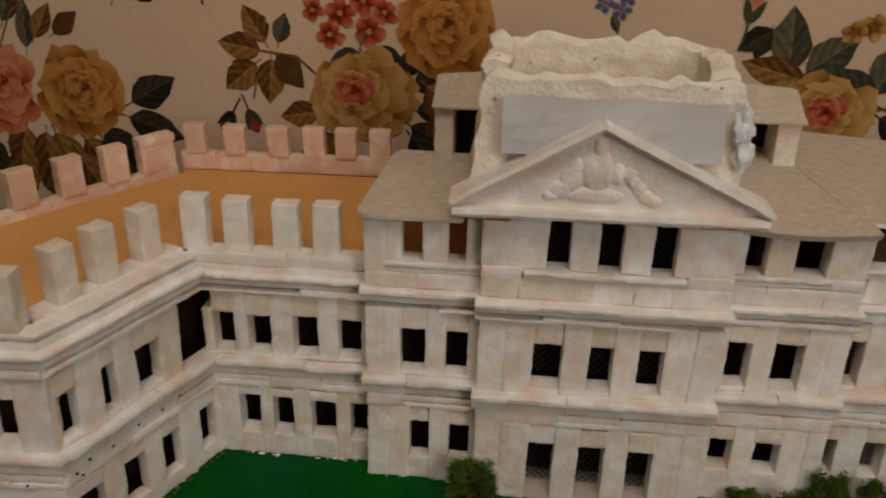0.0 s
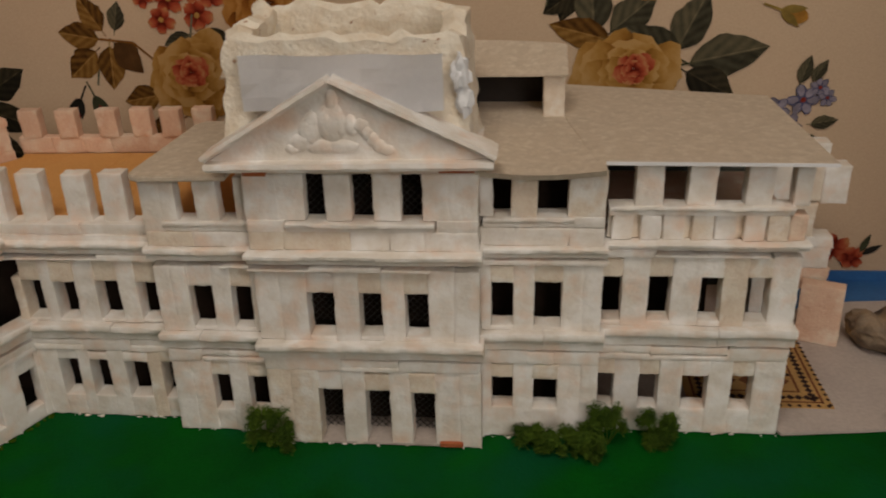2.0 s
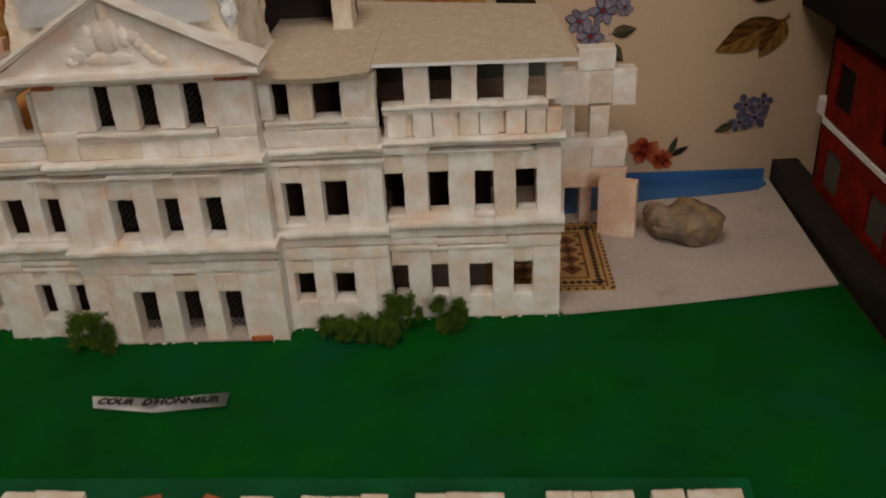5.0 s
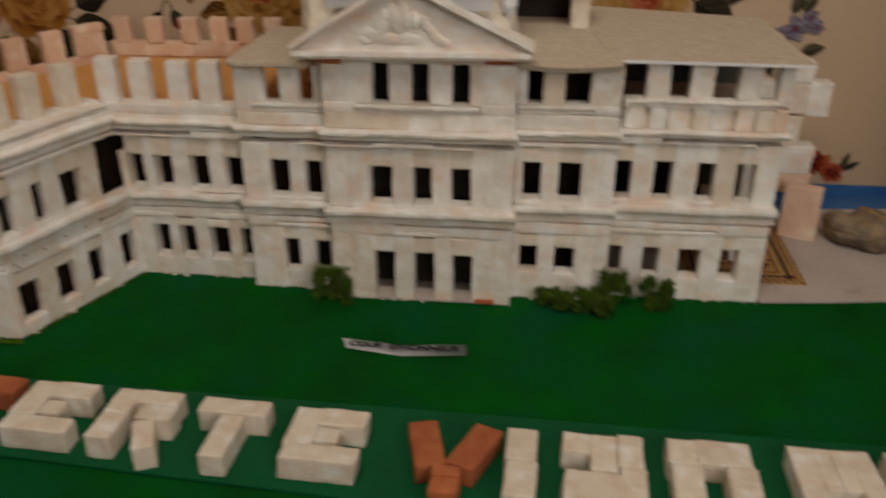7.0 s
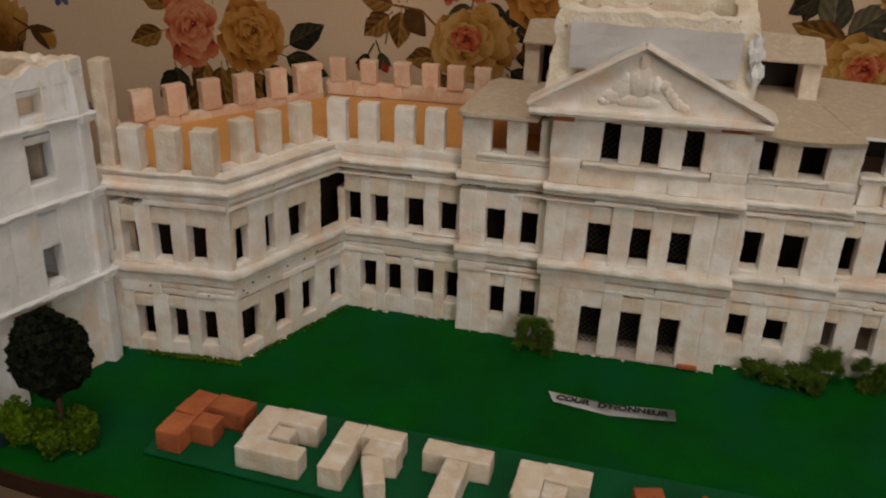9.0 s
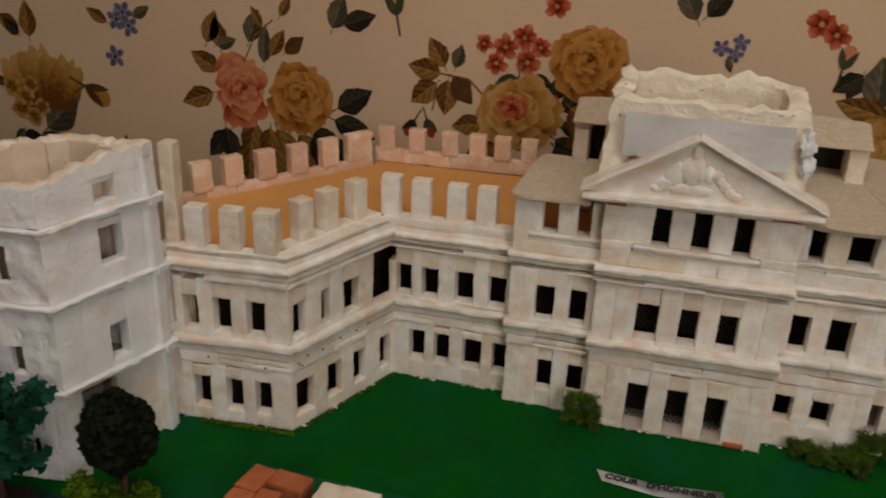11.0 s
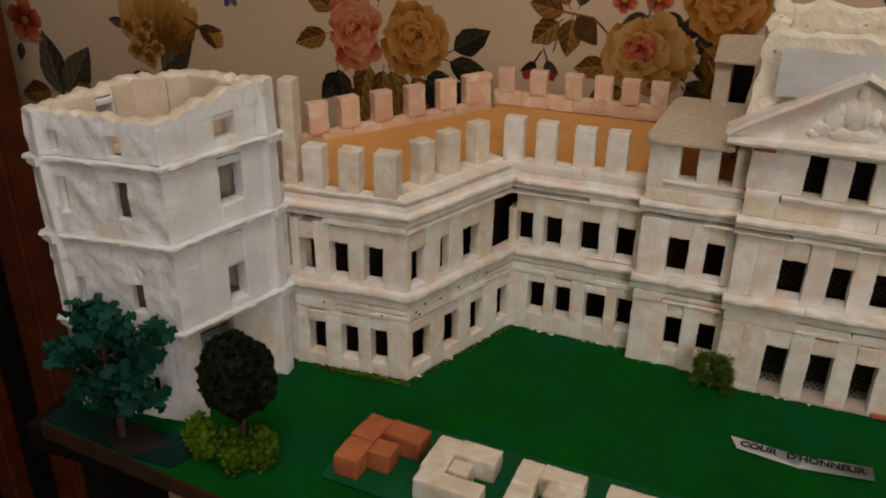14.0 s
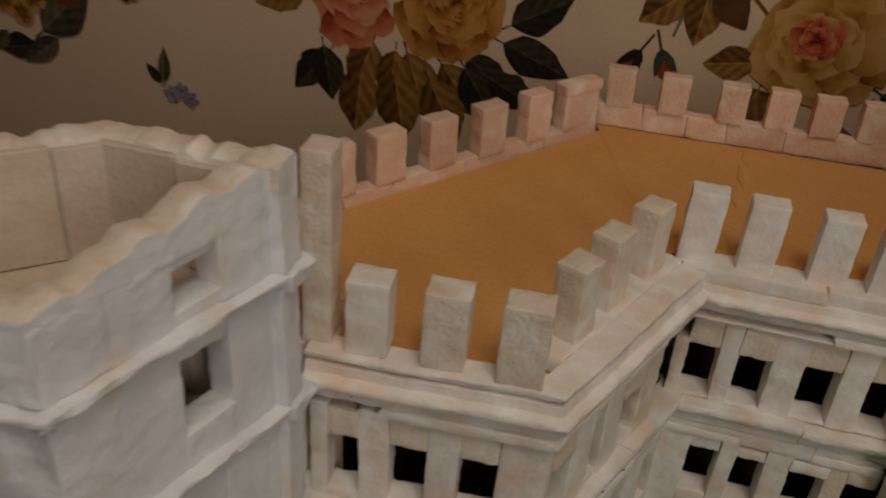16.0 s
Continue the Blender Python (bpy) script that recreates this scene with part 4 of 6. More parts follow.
rail("level_cornice", (-0.0885, 0.2310), (0.1065, 0.2330), 0.0062, PED_Y - 0.0035, 0.006)
rail("raking_cornice", (-0.0885, 0.2375), (0.0015, 0.2905), 0.0050, PED_Y - 0.003, 0.004)
rail("raking_cornice", (0.0005, 0.2905), (0.1070, 0.2390), 0.0050, PED_Y - 0.003, 0.004)
for k, (x, z, rx, rz) in enumerate(((0.000, 0.264, 0.0085, 0.011), (-0.003, 0.2635, 0.0035, 0.0085), (0.005, 0.2635, 0.0035, 0.0085), (0.001, 0.279, 0.0035, 0.006), (-0.015, 0.258, 0.006, 0.009), (-0.013, 0.266, 0.004, 0.005), (-0.022, 0.2505, 0.007, 0.005),
                                    (0.013, 0.262, 0.004, 0.006), (0.019, 0.262, 0.004, 0.004), (0.023, 0.257, 0.0035, 0.0035), (0.027, 0.252, 0.0035, 0.004), (0.031, 0.248, 0.004, 0.004), (0.036, 0.2455, 0.004, 0.003), (-0.008, 0.2475, 0.010, 0.004), (0.006, 0.2475, 0.010, 0.004), (-0.028, 0.246, 0.004, 0.003))):
    bm = bmesh.new()
    lump(bm, (x, PED_Y + 0.0062, z), (rx * 1.2, 0.0026, rz * 1.2), 3, 0.22, 1.8, seed=k)
    part("relief_figure", bm, PLASTER, pediment, "", True)

# rough plaster roof tower behind the pediment
dome = thing("roof_tower", (0.006, 0.045, 0.229), "lumpy hollow white plaster tower over the central block", "model tower", GROUP)
bm = bmesh.new()


def hollow_tower(bm, corners, z0, top, inner, nz, nseg, rough, seed, taper=0.0, floor=0.6, freq=55.0):
    """A four-sided hollow shell with lumpy faces and a ragged rim."""
    cx = sum(c[0] for c in corners) / 4
    cy = sum(c[1] for c in corners) / 4
    ringxy = []
    for k in range(4):
        a, b = Vector(corners[k]), Vector(corners[(k + 1) % 4])
        for i in range(nseg):
            ringxy.append(a + (b - a) * i / nseg)
    n = len(ringxy)

    def rim(q, k):
        return top(q) + rough * 1.6 * noise.noise(Vector((q.x * 60, q.y * 60, seed))) + rough * 0.8 * noise.noise(Vector((q.x * 170, q.y * 170, seed + 3)))

    def shell(scale_in, zs_of, wob):
        rings = []
        for j in range(nz + 1):
            ring = []
            for k, q in enumerate(ringxy):
                z = zs_of(q, k, j / nz)
                c = Vector((cx, cy))
                f = (1 - taper * (z - z0)) * scale_in
                out = (q - c)
                pnt = c + out * f
                d = out.normalized()
                w = wob * (noise.noise(Vector((pnt.x * freq, pnt.y * freq, z * freq + seed))) + 0.5 * noise.noise(Vector((pnt.x * freq * 2.6, pnt.y * freq * 2.6, z * freq * 2.6 + seed))))
                ring.append(bm.verts.new((pnt.x + d.x * w, pnt.y + d.y * w, z)))
            rings.append(ring)
        for a, b in zip(rings, rings[1:]):
            for k in range(n):
                bm.faces.new((a[k], a[(k + 1) % n], b[(k + 1) % n], b[k]))
        return rings

    outer = shell(1.0, lambda q, k, t: z0 + (rim(q, k) - z0) * t, rough)
    zf = lambda q, k: z0 + (rim(q, k) - z0) * floor
    inn = shell(inner, lambda q, k, t: rim(q, k) - 0.0005 + (zf(q, k) - rim(q, k)) * t, rough)
    mid = []
    for k, q in enumerate(ringxy):
        a, b = outer[-1][k].co, inn[0][k].co
        m = (a + b) / 2 + Vector((0, 0, rough * (0.8 + noise.noise(Vector((a.x * 120, a.y * 120, seed))))))
        mid.append(bm.verts.new(m))
    for k in range(n):
        j = (k + 1) % n
        bm.faces.new((outer[-1][k], outer[-1][j], mid[j], mid[k]))
        bm.faces.new((mid[k], mid[j], inn[0][j], inn[0][k]))
    bm.faces.new(inn[-1][::-1])
    bm.faces.new(outer[0])


hollow_tower(bm, [(-0.080, 0.000), (0.092, 0.000), (0.092, 0.092), (-0.080, 0.092)], 0.2295, lambda q: 0.314 + 0.10 * max(0, q.y), 0.80, 16, 18, 0.0042, 2.0, 0.9, 0.55)
part("shell", bm, LUMPY, dome, "lumpy plaster shell with a ragged rim", True)
bm = bmesh.new()
g = 10
vs = [[bm.verts.new((-0.060 + 0.134 * i / g, -0.0085 - 0.0008 * math.sin(i * 0.9 + j), 0.2700 + 0.037 * j / 4 + 0.0006 * math.sin(i * 1.3))) for i in range(g + 1)] for j in range(5)]
for j in range(4):
    for i in range(g):
        bm.faces.new((vs[j][i], vs[j][i + 1], vs[j + 1][i + 1], vs[j + 1][i]))
bmesh.ops.solidify(bm, geom=bm.faces[:], thickness=0.0006)
part("paper_sheet", bm, PAPER, dome, "smooth pale paper sheet stuck on the front")
bm = bmesh.new()
lump(bm, (0.085, -0.003, 0.293), (0.006, 0.007, 0.013), 3, 0.5, 2.0, seed=5)
lump(bm, (0.088, -0.003, 0.276), (0.0055, 0.006, 0.010), 3, 0.5, 2.0, seed=9)
part("plaster_blob", bm, PLASTER_COOL, dome, "smeared blob of white plaster", True)

# rear lantern with a curved card roof
rear = thing("rear_pavilion", (0.02, 0.14, 0.0), "low rear pavilion with a curved grey card roof", "model building", GROUP)
bm = bmesh.new()
n = 16
prev = None
for i in range(n + 1):
    u = i / n
    x = -0.116 + 0.275 * u
    e = abs(2 * u - 1)
    zz = 0.265
    ring = [bm.verts.new((x, 0.108, zz)), bm.verts.new((x - 0.004 * (2 * u - 1), 0.165 - 0.018 * e ** 3, zz + 0.016)), bm.verts.new((x, 0.165 - 0.018 * e ** 3, zz + 0.0145)), bm.verts.new((x, 0.1082, zz - 0.0016))]
    if prev:
        for k in range(4):
            bm.faces.new((prev[k], ring[k], ring[(k + 1) % 4], prev[(k + 1) % 4]))
    else:
        bm.faces.new(ring)
    prev = ring
bm.faces.new(prev[::-1])
part("roof", bm, CARD, rear, "curved grey card roof")
sr = Side((-0.114, 0.115), (0.157, 0.115))
for a, b in ((0.0, 0.014), (0.255, 0.271)):
    block(rear, "pier", sr, a, b, 0.196, 0.2625, 0.0, 0.03, CREAM)
for a, b in ((0.0, 0.06), (0.211, 0.271)):
    course(rear, "low_wall", sr, a, b, 0.0, 0.195, 2, 0.0, 0.014, PEACH)
sb = Side((0.157, 0.160), (-0.114, 0.160))
course(rear, "back_block", sb, 0.0, 0.271, 0.0, 0.258, 3, 0.0, 0.008, DARK_PLANK)

# pavilion between the crenellated range and the central block
lp = thing("pavilion", (-0.111, 0.03, 0.0), "white plaster pavilion with two bays and a grey flat roof", "model building", GROUP)
side = Side((-0.150, 0.005), (-0.0695, 0.005))
facade(lp, side, 0.0, 0.0805, shifted(side, [(-0.117, -0.1065), (-0.0874, -0.0765)], 0.002, 0.003), shifted(side, [(-0.1237, -0.1106), (-0.0915, -0.080)], 0.002, 0.0035), ZS, 0.012, 2, 0.006, shade_sheet=(0.0, 0.0805, 0.0, 0.163, 0.030))
course(lp, "sill_block", side, 0.0, 0.0805, 0.1650, 0.176, 2, 0.0005, 0.016)
moulding(lp, "window_sill", side, 0.014, 0.0805, 0.177, 0.185, 0.003, 0.016)
block(lp, "pier", side, 0.0, 0.014, 0.176, 0.218, 0.0005)
row(lp, side, 0.0145, 0.0805, 0.185, 0.218, shifted(side, [(-0.1247, -0.1094), (-0.093, -0.080)]), 0.0, 0.011)
s2 = Side((-0.150, 0.09), (-0.150, 0.005))
course(lp, "side_block", s2, 0.045, 0.069, 0.165, 0.218, 1, 0.0, 0.010)
bm = bmesh.new()
ol = [(-0.1545, 0.004), (-0.152, -0.003), (-0.146, -0.006), (-0.082, -0.004), (-0.082, 0.128), (-0.142, 0.130), (-0.1475, 0.118)]
lo = [bm.verts.new((x, y, 0.2185)) for x, y in ol]
hi = [bm.verts.new((x, y, 0.2230)) for x, y in ol]
bm.faces.new(lo[::-1])
bm.faces.new(hi)
for i in range(len(ol)):
    bm.faces.new((lo[i], lo[(i + 1) % len(ol)], hi[(i + 1) % len(ol)], hi[i]))
bmesh.ops.bevel(bm, geom=[e for e in bm.edges], offset=0.0010, segments=2, affect="EDGES")
part("roof", bm, CARD, lp, "flat grey roof slab with rounded corners")

# crenellated range
lr = thing("crenellated_range", (-0.21, 0.05, 0.0), "white plaster range of four bays with battlements", "model building", GROUP)
side = Side((-0.282, 0.020), (-0.1505, 0.020))
facade(lr, side, 0.006, 0.1315, shifted(side, [(-0.248, -0.2385), (-0.2218, -0.212), (-0.1912, -0.1787), (-0.1605, -0.1520)], 0.0062, 0.0015), shifted(side, [(-0.2637, -0.2545), (-0.2369, -0.2265), (-0.2026, -0.191), (-0.1689, -0.1586)], 0.0055, 0.0025),
       (0.0190, 0.0540, 0.064, 0.0895, 0.0920, 0.126, 0.1475, 0.1615), 0.016, 4, 0.006, short=(0,), corn=None, shade_sheet=(-0.052, 0.1315, 0.0, 0.165, 0.034))
cornice(lr, side, -0.003, 0.1345, 0.1475, 0.1665, 0.008, 0.014, kind="round")
course(lr, "parapet_block", side, 0.0, 0.1315, 0.1667, 0.1745, 2, 0.0005, 0.018, PLASTER)
for c, h, t in ((-0.2770, 0.040, 0), (-0.2465, 0.0385, 0), (-0.2110, 0.0375, 1.5), (-0.1815, 0.0385, -1)):
    block(lr, "merlon", side, c - side.p.x - 0.0090, c - side.p.x + 0.0090, 0.1745, 0.1745 + h, -0.0050, 0.0175, PLASTER, 1.6)
sb = Side((-0.158, 0.210), (-0.352, 0.203))
course(lr, "back_wall_block", sb, 0.0, 0.194, 0.0, 0.171, 4, 0.0, 0.010, PEACH)
course(lr, "back_parapet", sb, 0.0, 0.194, 0.1725, 0.188, 6, 0.0, 0.010, PEACH)
for c in (0.014, 0.044, 0.073, 0.105, 0.144, 0.180):
    block(lr, "merlon", sb, c - 0.009, c + 0.009, 0.188, 0.2140, 0.0, 0.0115, PEACH, 1.5)
slab(lr, "roof_deck", [(-0.274, 0.033), (-0.082, 0.033), (-0.082, 0.199), (-0.350, 0.194), (-0.296, 0.033)], 0.1680, 0.17215, TAN, "tan card roof deck")
bm = bmesh.new()
for k in range(5):
    lump(bm, (-0.262 + 0.004 * k, 0.06 + 0.03 * k, 0.1722), (0.004, 0.018, 0.0012), 2, 0.3, 2, seed=k)
part("deck_seam", bm, TAN, lr, "raised seam in the tan card", True)

# projecting wing
wing = thing("projecting_wing", (-0.36, -0.02, 0.0), "white plaster projecting wing with battlements and tan roof", "model building", GROUP)
TL, LC, IN = (-0.434, -0.1165), (-0.3265, -0.1085), (-0.2700, 0.0220)
side = Side(TL, LC)
WZ = (0.0125, 0.0480, 0.062, 0.0905, 0.0950, 0.130, 0.150, 0.1745)
facade(wing, side, 0.0, side.length, [(0.0120, 0.029), (0.0435, 0.0605), (0.0720, 0.0890)], [(0.0075, 0.0230), (0.0365, 0.0545), (0.0683, 0.0865)], WZ, 0.0130, 3, 0.006, corn=None, shade_sheet=(0.006, 0.085, 0.0, 0.165, 0.032), mitre=(0, math.tan(radians(31))))
MT = math.tan(radians(31))
cornice(wing, side, -0.001, side.length, 0.1500, 0.1725, 0.0085, 0.010, kind="round", mitre=(0, MT))
moulding(wing, "parapet_cap", side, -0.001, side.length, 0.1728, 0.1780, 0.004, 0.010, mitre=(0, MT))
for a, b, h in ((0.0160, 0.0335, 0.036), (0.0485, 0.0665, 0.0365), (0.0805, 0.0995, 0.038)):
    block(wing, "merlon", side, a, b, 0.1782, 0.1782 + h, 0.001, 0.0135, PLASTER if a < 0.04 else CREAM, 1.6)
rs = Side(LC, IN)
facade(wing, rs, 0.0, rs.length, [(0.006, 0.029), (0.046, 0.066), (0.081, 0.099), (0.119, 0.136)], [(0.005, 0.0205), (0.0395, 0.0525), (0.069, 0.091)], WZ, 0.0100, 3, 0.006, corn=None, shade_sheet=(0.034, 0.126, 0.0, 0.165, 0.036), mitre=(math.tan(radians(31)), 0), end=0.110)
cornice(wing, rs, 0.0, rs.length - 0.010, 0.1500, 0.1725, 0.0085, 0.010, kind="round", mitre=(MT, 0))
moulding(wing, "parapet_cap", rs, 0.0, rs.length - 0.012, 0.1728, 0.1780, 0.004, 0.010, mitre=(MT, 0))
block(wing, "parapet_back", rs, 0.016, rs.length - 0.012, 0.1725, 0.1785, -0.0104, 0.0285, PLASTER, 0.3)
for c in (0.037, 0.070, 0.108):
    block(wing, "merlon", rs, c - 0.0080, c + 0.0085, 0.1786, 0.2160, -0.0135, 0.0275, CREAM, 1.8)
bw = Side((-0.350, 0.180), (-0.491, -0.020))
course(wing, "back_wall_block", bw, 0.0, bw.length, 0.0, 0.1665, 4, 0.010, 0.0, PEACH)
course(wing, "back_parapet", bw, 0.0, bw.length, 0.1670, 0.1800, 6, 0.010, 0.0, PEACH)
block(wing, "merlon", bw, 0.003, 0.034, 0.1802, 0.2040, 0.010, 0.0015, PEACH, 1.0)
block(wing, "merlon_cap", bw, 0.002, 0.035, 0.2042, 0.2115, 0.010, 0.0015, PEACH, 1.4)
for c in (0.058, 0.098, 0.137, 0.175, 0.210):
    block(wing, "merlon", bw, c - 0.010, c + 0.010, 0.1802, 0.2110, 0.010, 0.0015, PEACH, 1.6)
slab(wing, "roof_deck", [(-0.436, -0.102), (-0.332, -0.094), (-0.282, 0.022), (-0.289, 0.033), (-0.346, 0.186), (-0.352, 0.174), (-0.488, -0.018), (-0.450, -0.09)], 0.1680, 0.1720, TAN, "tan card roof deck")
# dark floor sheet added so the wing's inside looks shaded
slab(wing, "inner_base", [(-0.426, -0.104), (-0.334, -0.096), (-0.285, 0.016), (-0.292, 0.052), (-0.345, 0.180), (-0.480, -0.005)], 0.0004, 0.0020, INNER_SHADE, "added dark floor sheet for the shade inside the model")
tb = Side((-0.441, -0.113), (-0.424, -0.112))
block(wing, "joint_block", tb, -0.003, 0.0125, 0.0, 0.0985, 0.0025, 0.016, PLASTER)
block(wing, "joint_block", tb, -0.003, 0.0028, 0.099, 0.1775, 0.0025, 0.016, PLASTER)
block(wing, "tall_block", tb, 0.003, 0.015, 0.152, 0.178, 0.0, 0.014, PEACH)
block(wing, "tall_block", tb, 0.003, 0.015, 0.1785, 0.268, 0.0, 0.014, CREAM)
lw2 = Side((-0.491, -0.022), (-0.436, -0.100))
course(wing, "side_block", lw2, 0.0, lw2.length, 0.0, 0.188, 2, 0.0, 0.010, PEACH)

# corner tower
tower = thing("corner_tower", (-0.51, -0.185, 0.0), "five-sided white plaster tower with rough open top", "model tower", GROUP)
A, B, Cc, D, E = (-0.573, -0.247), (-0.466, -0.233), (-0.4320, -0.1300), (-0.507, -0.129), (-0.546, -0.166)


def tower_side(p, q, levels, deep=0.013):
    s = Side(p, q)
    ln = s.length
    for z0, z1, holes, h0, h1 in levels:
        if not holes:
            course(tower, "wall_block", s, 0.0, ln, z0, z1, 2, 0.0, 0.013, PLASTER_COOL, 0.0002, 0.6)
        else:
            row(tower, s, 0.0, ln, h0, h1, holes, 0.0, deep, PLASTER_COOL, base=z0, top=z1)
    for z in (0.0835, 0.1600, 0.2240):
        moulding(tower, "ledge", s, -0.004, ln + 0.004, z, z + 0.0068, 0.0055, 0.013, PLASTER_COOL, 20, 0.0012)
    return s


FRONT = [(0.0, 0.083, [(0.0285, 0.041), (0.0685, 0.079)], 0.012, 0.040), (0.0905, 0.1595, [(0.0170, 0.0280), (0.0660, 0.0780)], 0.1025, 0.1295), (0.1670, 0.2235, [(0.0165, 0.0280), (0.0655, 0.0780)], 0.1835, 0.2150), (0.2310, 0.2585, [(0.0170, 0.0270), (0.0660, 0.0775)], 0.2335, 0.2510)]
tower_side(A, B, FRONT, 0.0075)
RIGHT = [(0.0905, 0.1595, [(0.0480, 0.0665)], 0.0960, 0.1285), (0.1670, 0.2235, [(0.0490, 0.0720)], 0.1830, 0.2150), (0.2310, 0.2585, [(0.0490, 0.0700)], 0.2365, 0.2525)]
rt = tower_side(B, Cc, RIGHT)
block(tower, "corner_pier", rt, 0.0, 0.014, 0.0, 0.083, 0.0, 0.013, PLASTER_COOL)
course(tower, "wall_block", rt, 0.050, rt.length, 0.0, 0.083, 2, -0.005, 0.013, PLASTER)
block(tower, "red_lintel", rt, 0.0145, 0.049, 0.073, 0.083, -0.010, 0.022, RED, 0.5, "dark red painted piece in the doorway")
PLAIN = [(0.0, 0.083, None, 0, 0), (0.0905, 0.1595, None, 0, 0), (0.1670, 0.2235, None, 0, 0), (0.2310, 0.2655, None, 0, 0)]
tower_side(Cc, D, PLAIN)
tower_side(D, E, PLAIN)
tower_side(E, A, PLAIN[:3] + [(0.2310, 0.2655, [(0.020, 0.036)], 0.238, 0.258)])
INSIDE = [(-0.560, -0.234), (-0.476, -0.222), (-0.446, -0.142), (-0.512, -0.143), (-0.538, -0.172)]
slab(tower, "inner_floor", INSIDE, 0.2200, 0.2262, RAW)
slab(tower, "inner_floor", INSIDE, 0.1600, 0.1640, RAW)
slab(tower, "inner_floor", INSIDE, 0.0800, 0.0840, RAW)
# raw inside panels, some broken short of the rim
for p0, q0, cuts in ((Cc, D, ((0.012, 0.0395, 0.2710), (0.040, 0.0695, 0.2725))), (D, E, ((0.0005, 0.0235, 0.2715), (0.0238, 0.0490, 0.2730))), (E, A, ((0.0005, 0.0195, 0.2710), (0.020, 0.0360, 0.2370), (0.0365, 0.071, 0.2680))), (B, Cc, ((0.075, 0.097, 0.2700), (0.012, 0.0470, 0.2610)))):
    s = Side(p0, q0)
    for a, bb, zt in cuts:
        block(tower, "inner_panel", s, a, bb, 0.1645, 0.2195, -0.0128, 0.0165, RAW, 0.4)
        block(tower, "inner_panel", s, a, bb, 0.2266, zt, -0.0128, 0.0165, RAW, 0.4)
fp = Side(A, B)
# brown panels added behind the front windows so the openings look shaded
for a, bb in ((0.016, 0.052), (0.0525, 0.092)):
    block(tower, "inner_partition", fp, a, bb, 0.0845, 0.1595, -0.020, 0.024, TOWER_SHADE, 0.8, "added brown panel for the shade inside the tower")
    block(tower, "inner_partition", fp, a, bb, 0.1645, 0.228, -0.020, 0.024, TOWER_SHADE, 0.8, "added brown panel for the shade inside the tower")
bm = bmesh.new()
for k, (p0, q0) in enumerate(((A, B), (B, Cc), (Cc, D), (D, E), (E, A))):
    s = Side(p0, q0)
    n = 70
    prev = None
    for i in range(n + 1):
        u = i / n
        t = s.length * u
        g = math.sin(math.pi * i / n) ** 0.3
        foot = (0.2580, 0.2580, 0.2650, 0.2650, 0.2650)[k]
        rise = (0.2665 - 0.0035 * u, 0.2630 + 0.0125 * min(1.0, u / 0.7), 0.2755 - 0.0015 * u, 0.2740, 0.2740 - 0.0075 * u)[k]
        hh = rise + (0.0038 * noise.noise(Vector((t * 85, k * 7.0, 1))) + 0.0016 * noise.noise(Vector((t * 210, k * 7.0, 2)))) * g
        w1, w2 = 0.0009 * g * noise.noise(Vector((t * 120, k * 3.0, 4))), 0.0012 * g * noise.noise(Vector((t * 200, k * 3.0, 9)))
        ring = [bm.verts.new(s.at(t, 0.0006 + w1, foot)), bm.verts.new(s.at(t, 0.0004 + w2, hh - 0.0012)), bm.verts.new(s.at(t, -0.0018 + w1, hh)), bm.verts.new(s.at(t, -0.0105 + w2, hh - 0.0004)), bm.verts.new(s.at(t, -0.0132 + w1, hh - 0.0018)), bm.verts.new(s.at(t, -0.0134, foot))]
        if prev:
            for j in range(6):
                bm.faces.new((prev[j], ring[j], ring[(j + 1) % 6], prev[(j + 1) % 6])).material_index = 1 if 0 < j < 5 else 0
        else:
            bm.faces.new(ring)
        prev = ring
    bm.faces.new(prev[::-1])
part("ragged_rim", bm, [PLASTER_COOL, CREAM], tower, "ragged broken plaster rim", True)
bm = bmesh.new()
fr = Side(A, B)
ng, mg = 44, 70
cols = []
for i in range(ng + 1):
    t = fr.length * i / ng
    col = []
    for j in range(mg + 1):
        z = 0.093 + 0.168 * j / mg
        o = 0.0012 + 0.0022 * noise.noise(Vector((t * 75, z * 42, 3))) + 0.0011 * noise.noise(Vector((t * 190, z * 120, 8)))
        col.append((t, z, bm.verts.new(fr.at(t, o, z))))
    cols.append(col)
for i in range(ng):
    for j in range(mg):
        t, z = (cols[i][j][0] + cols[i + 1][j][0]) / 2, (cols[i][j][1] + cols[i][j + 1][1]) / 2
        if any(h0 < z < h1 and any(a < t < b for a, b in holes) for z0, z1, holes, h0, h1 in FRONT):
            continue
        if any(q - 0.001 < z < q + 0.0078 for q in (0.1600, 0.2240)):
            continue
        bm.faces.new((cols[i][j][2], cols[i + 1][j][2], cols[i + 1][j + 1][2], cols[i][j + 1][2]))
bmesh.ops.delete(bm, geom=[v for v in bm.verts if not v.link_faces], context="VERTS")
part("plaster_coat", bm, PLASTER_COOL, tower, "thick smeared plaster coat", True)

# pavilion on the other side of the central block
rp = thing("pavilion", (0.14, 0.03, 0.0), "white plaster pavilion with two bays and one peach pier", "model building", GROUP)
side = Side((0.0955, 0.008), (0.1830, 0.008))
facade(rp, side, 0.0, 0.0875, shifted(side, [(0.103, 0.1175), (0.135, 0.1515)], 0.001, 0.0015), shifted(side, [(0.1035, 0.118), (0.135, 0.1534)], 0.001, 0.0015), (0.0265, 0.0545, 0.068, 0.0965, 0.1000, 0.137, 0.154, 0.1665), 0.016, 2, 0.006, shade_sheet=(0.0, 0.0875, 0.0, 0.222, 0.034))
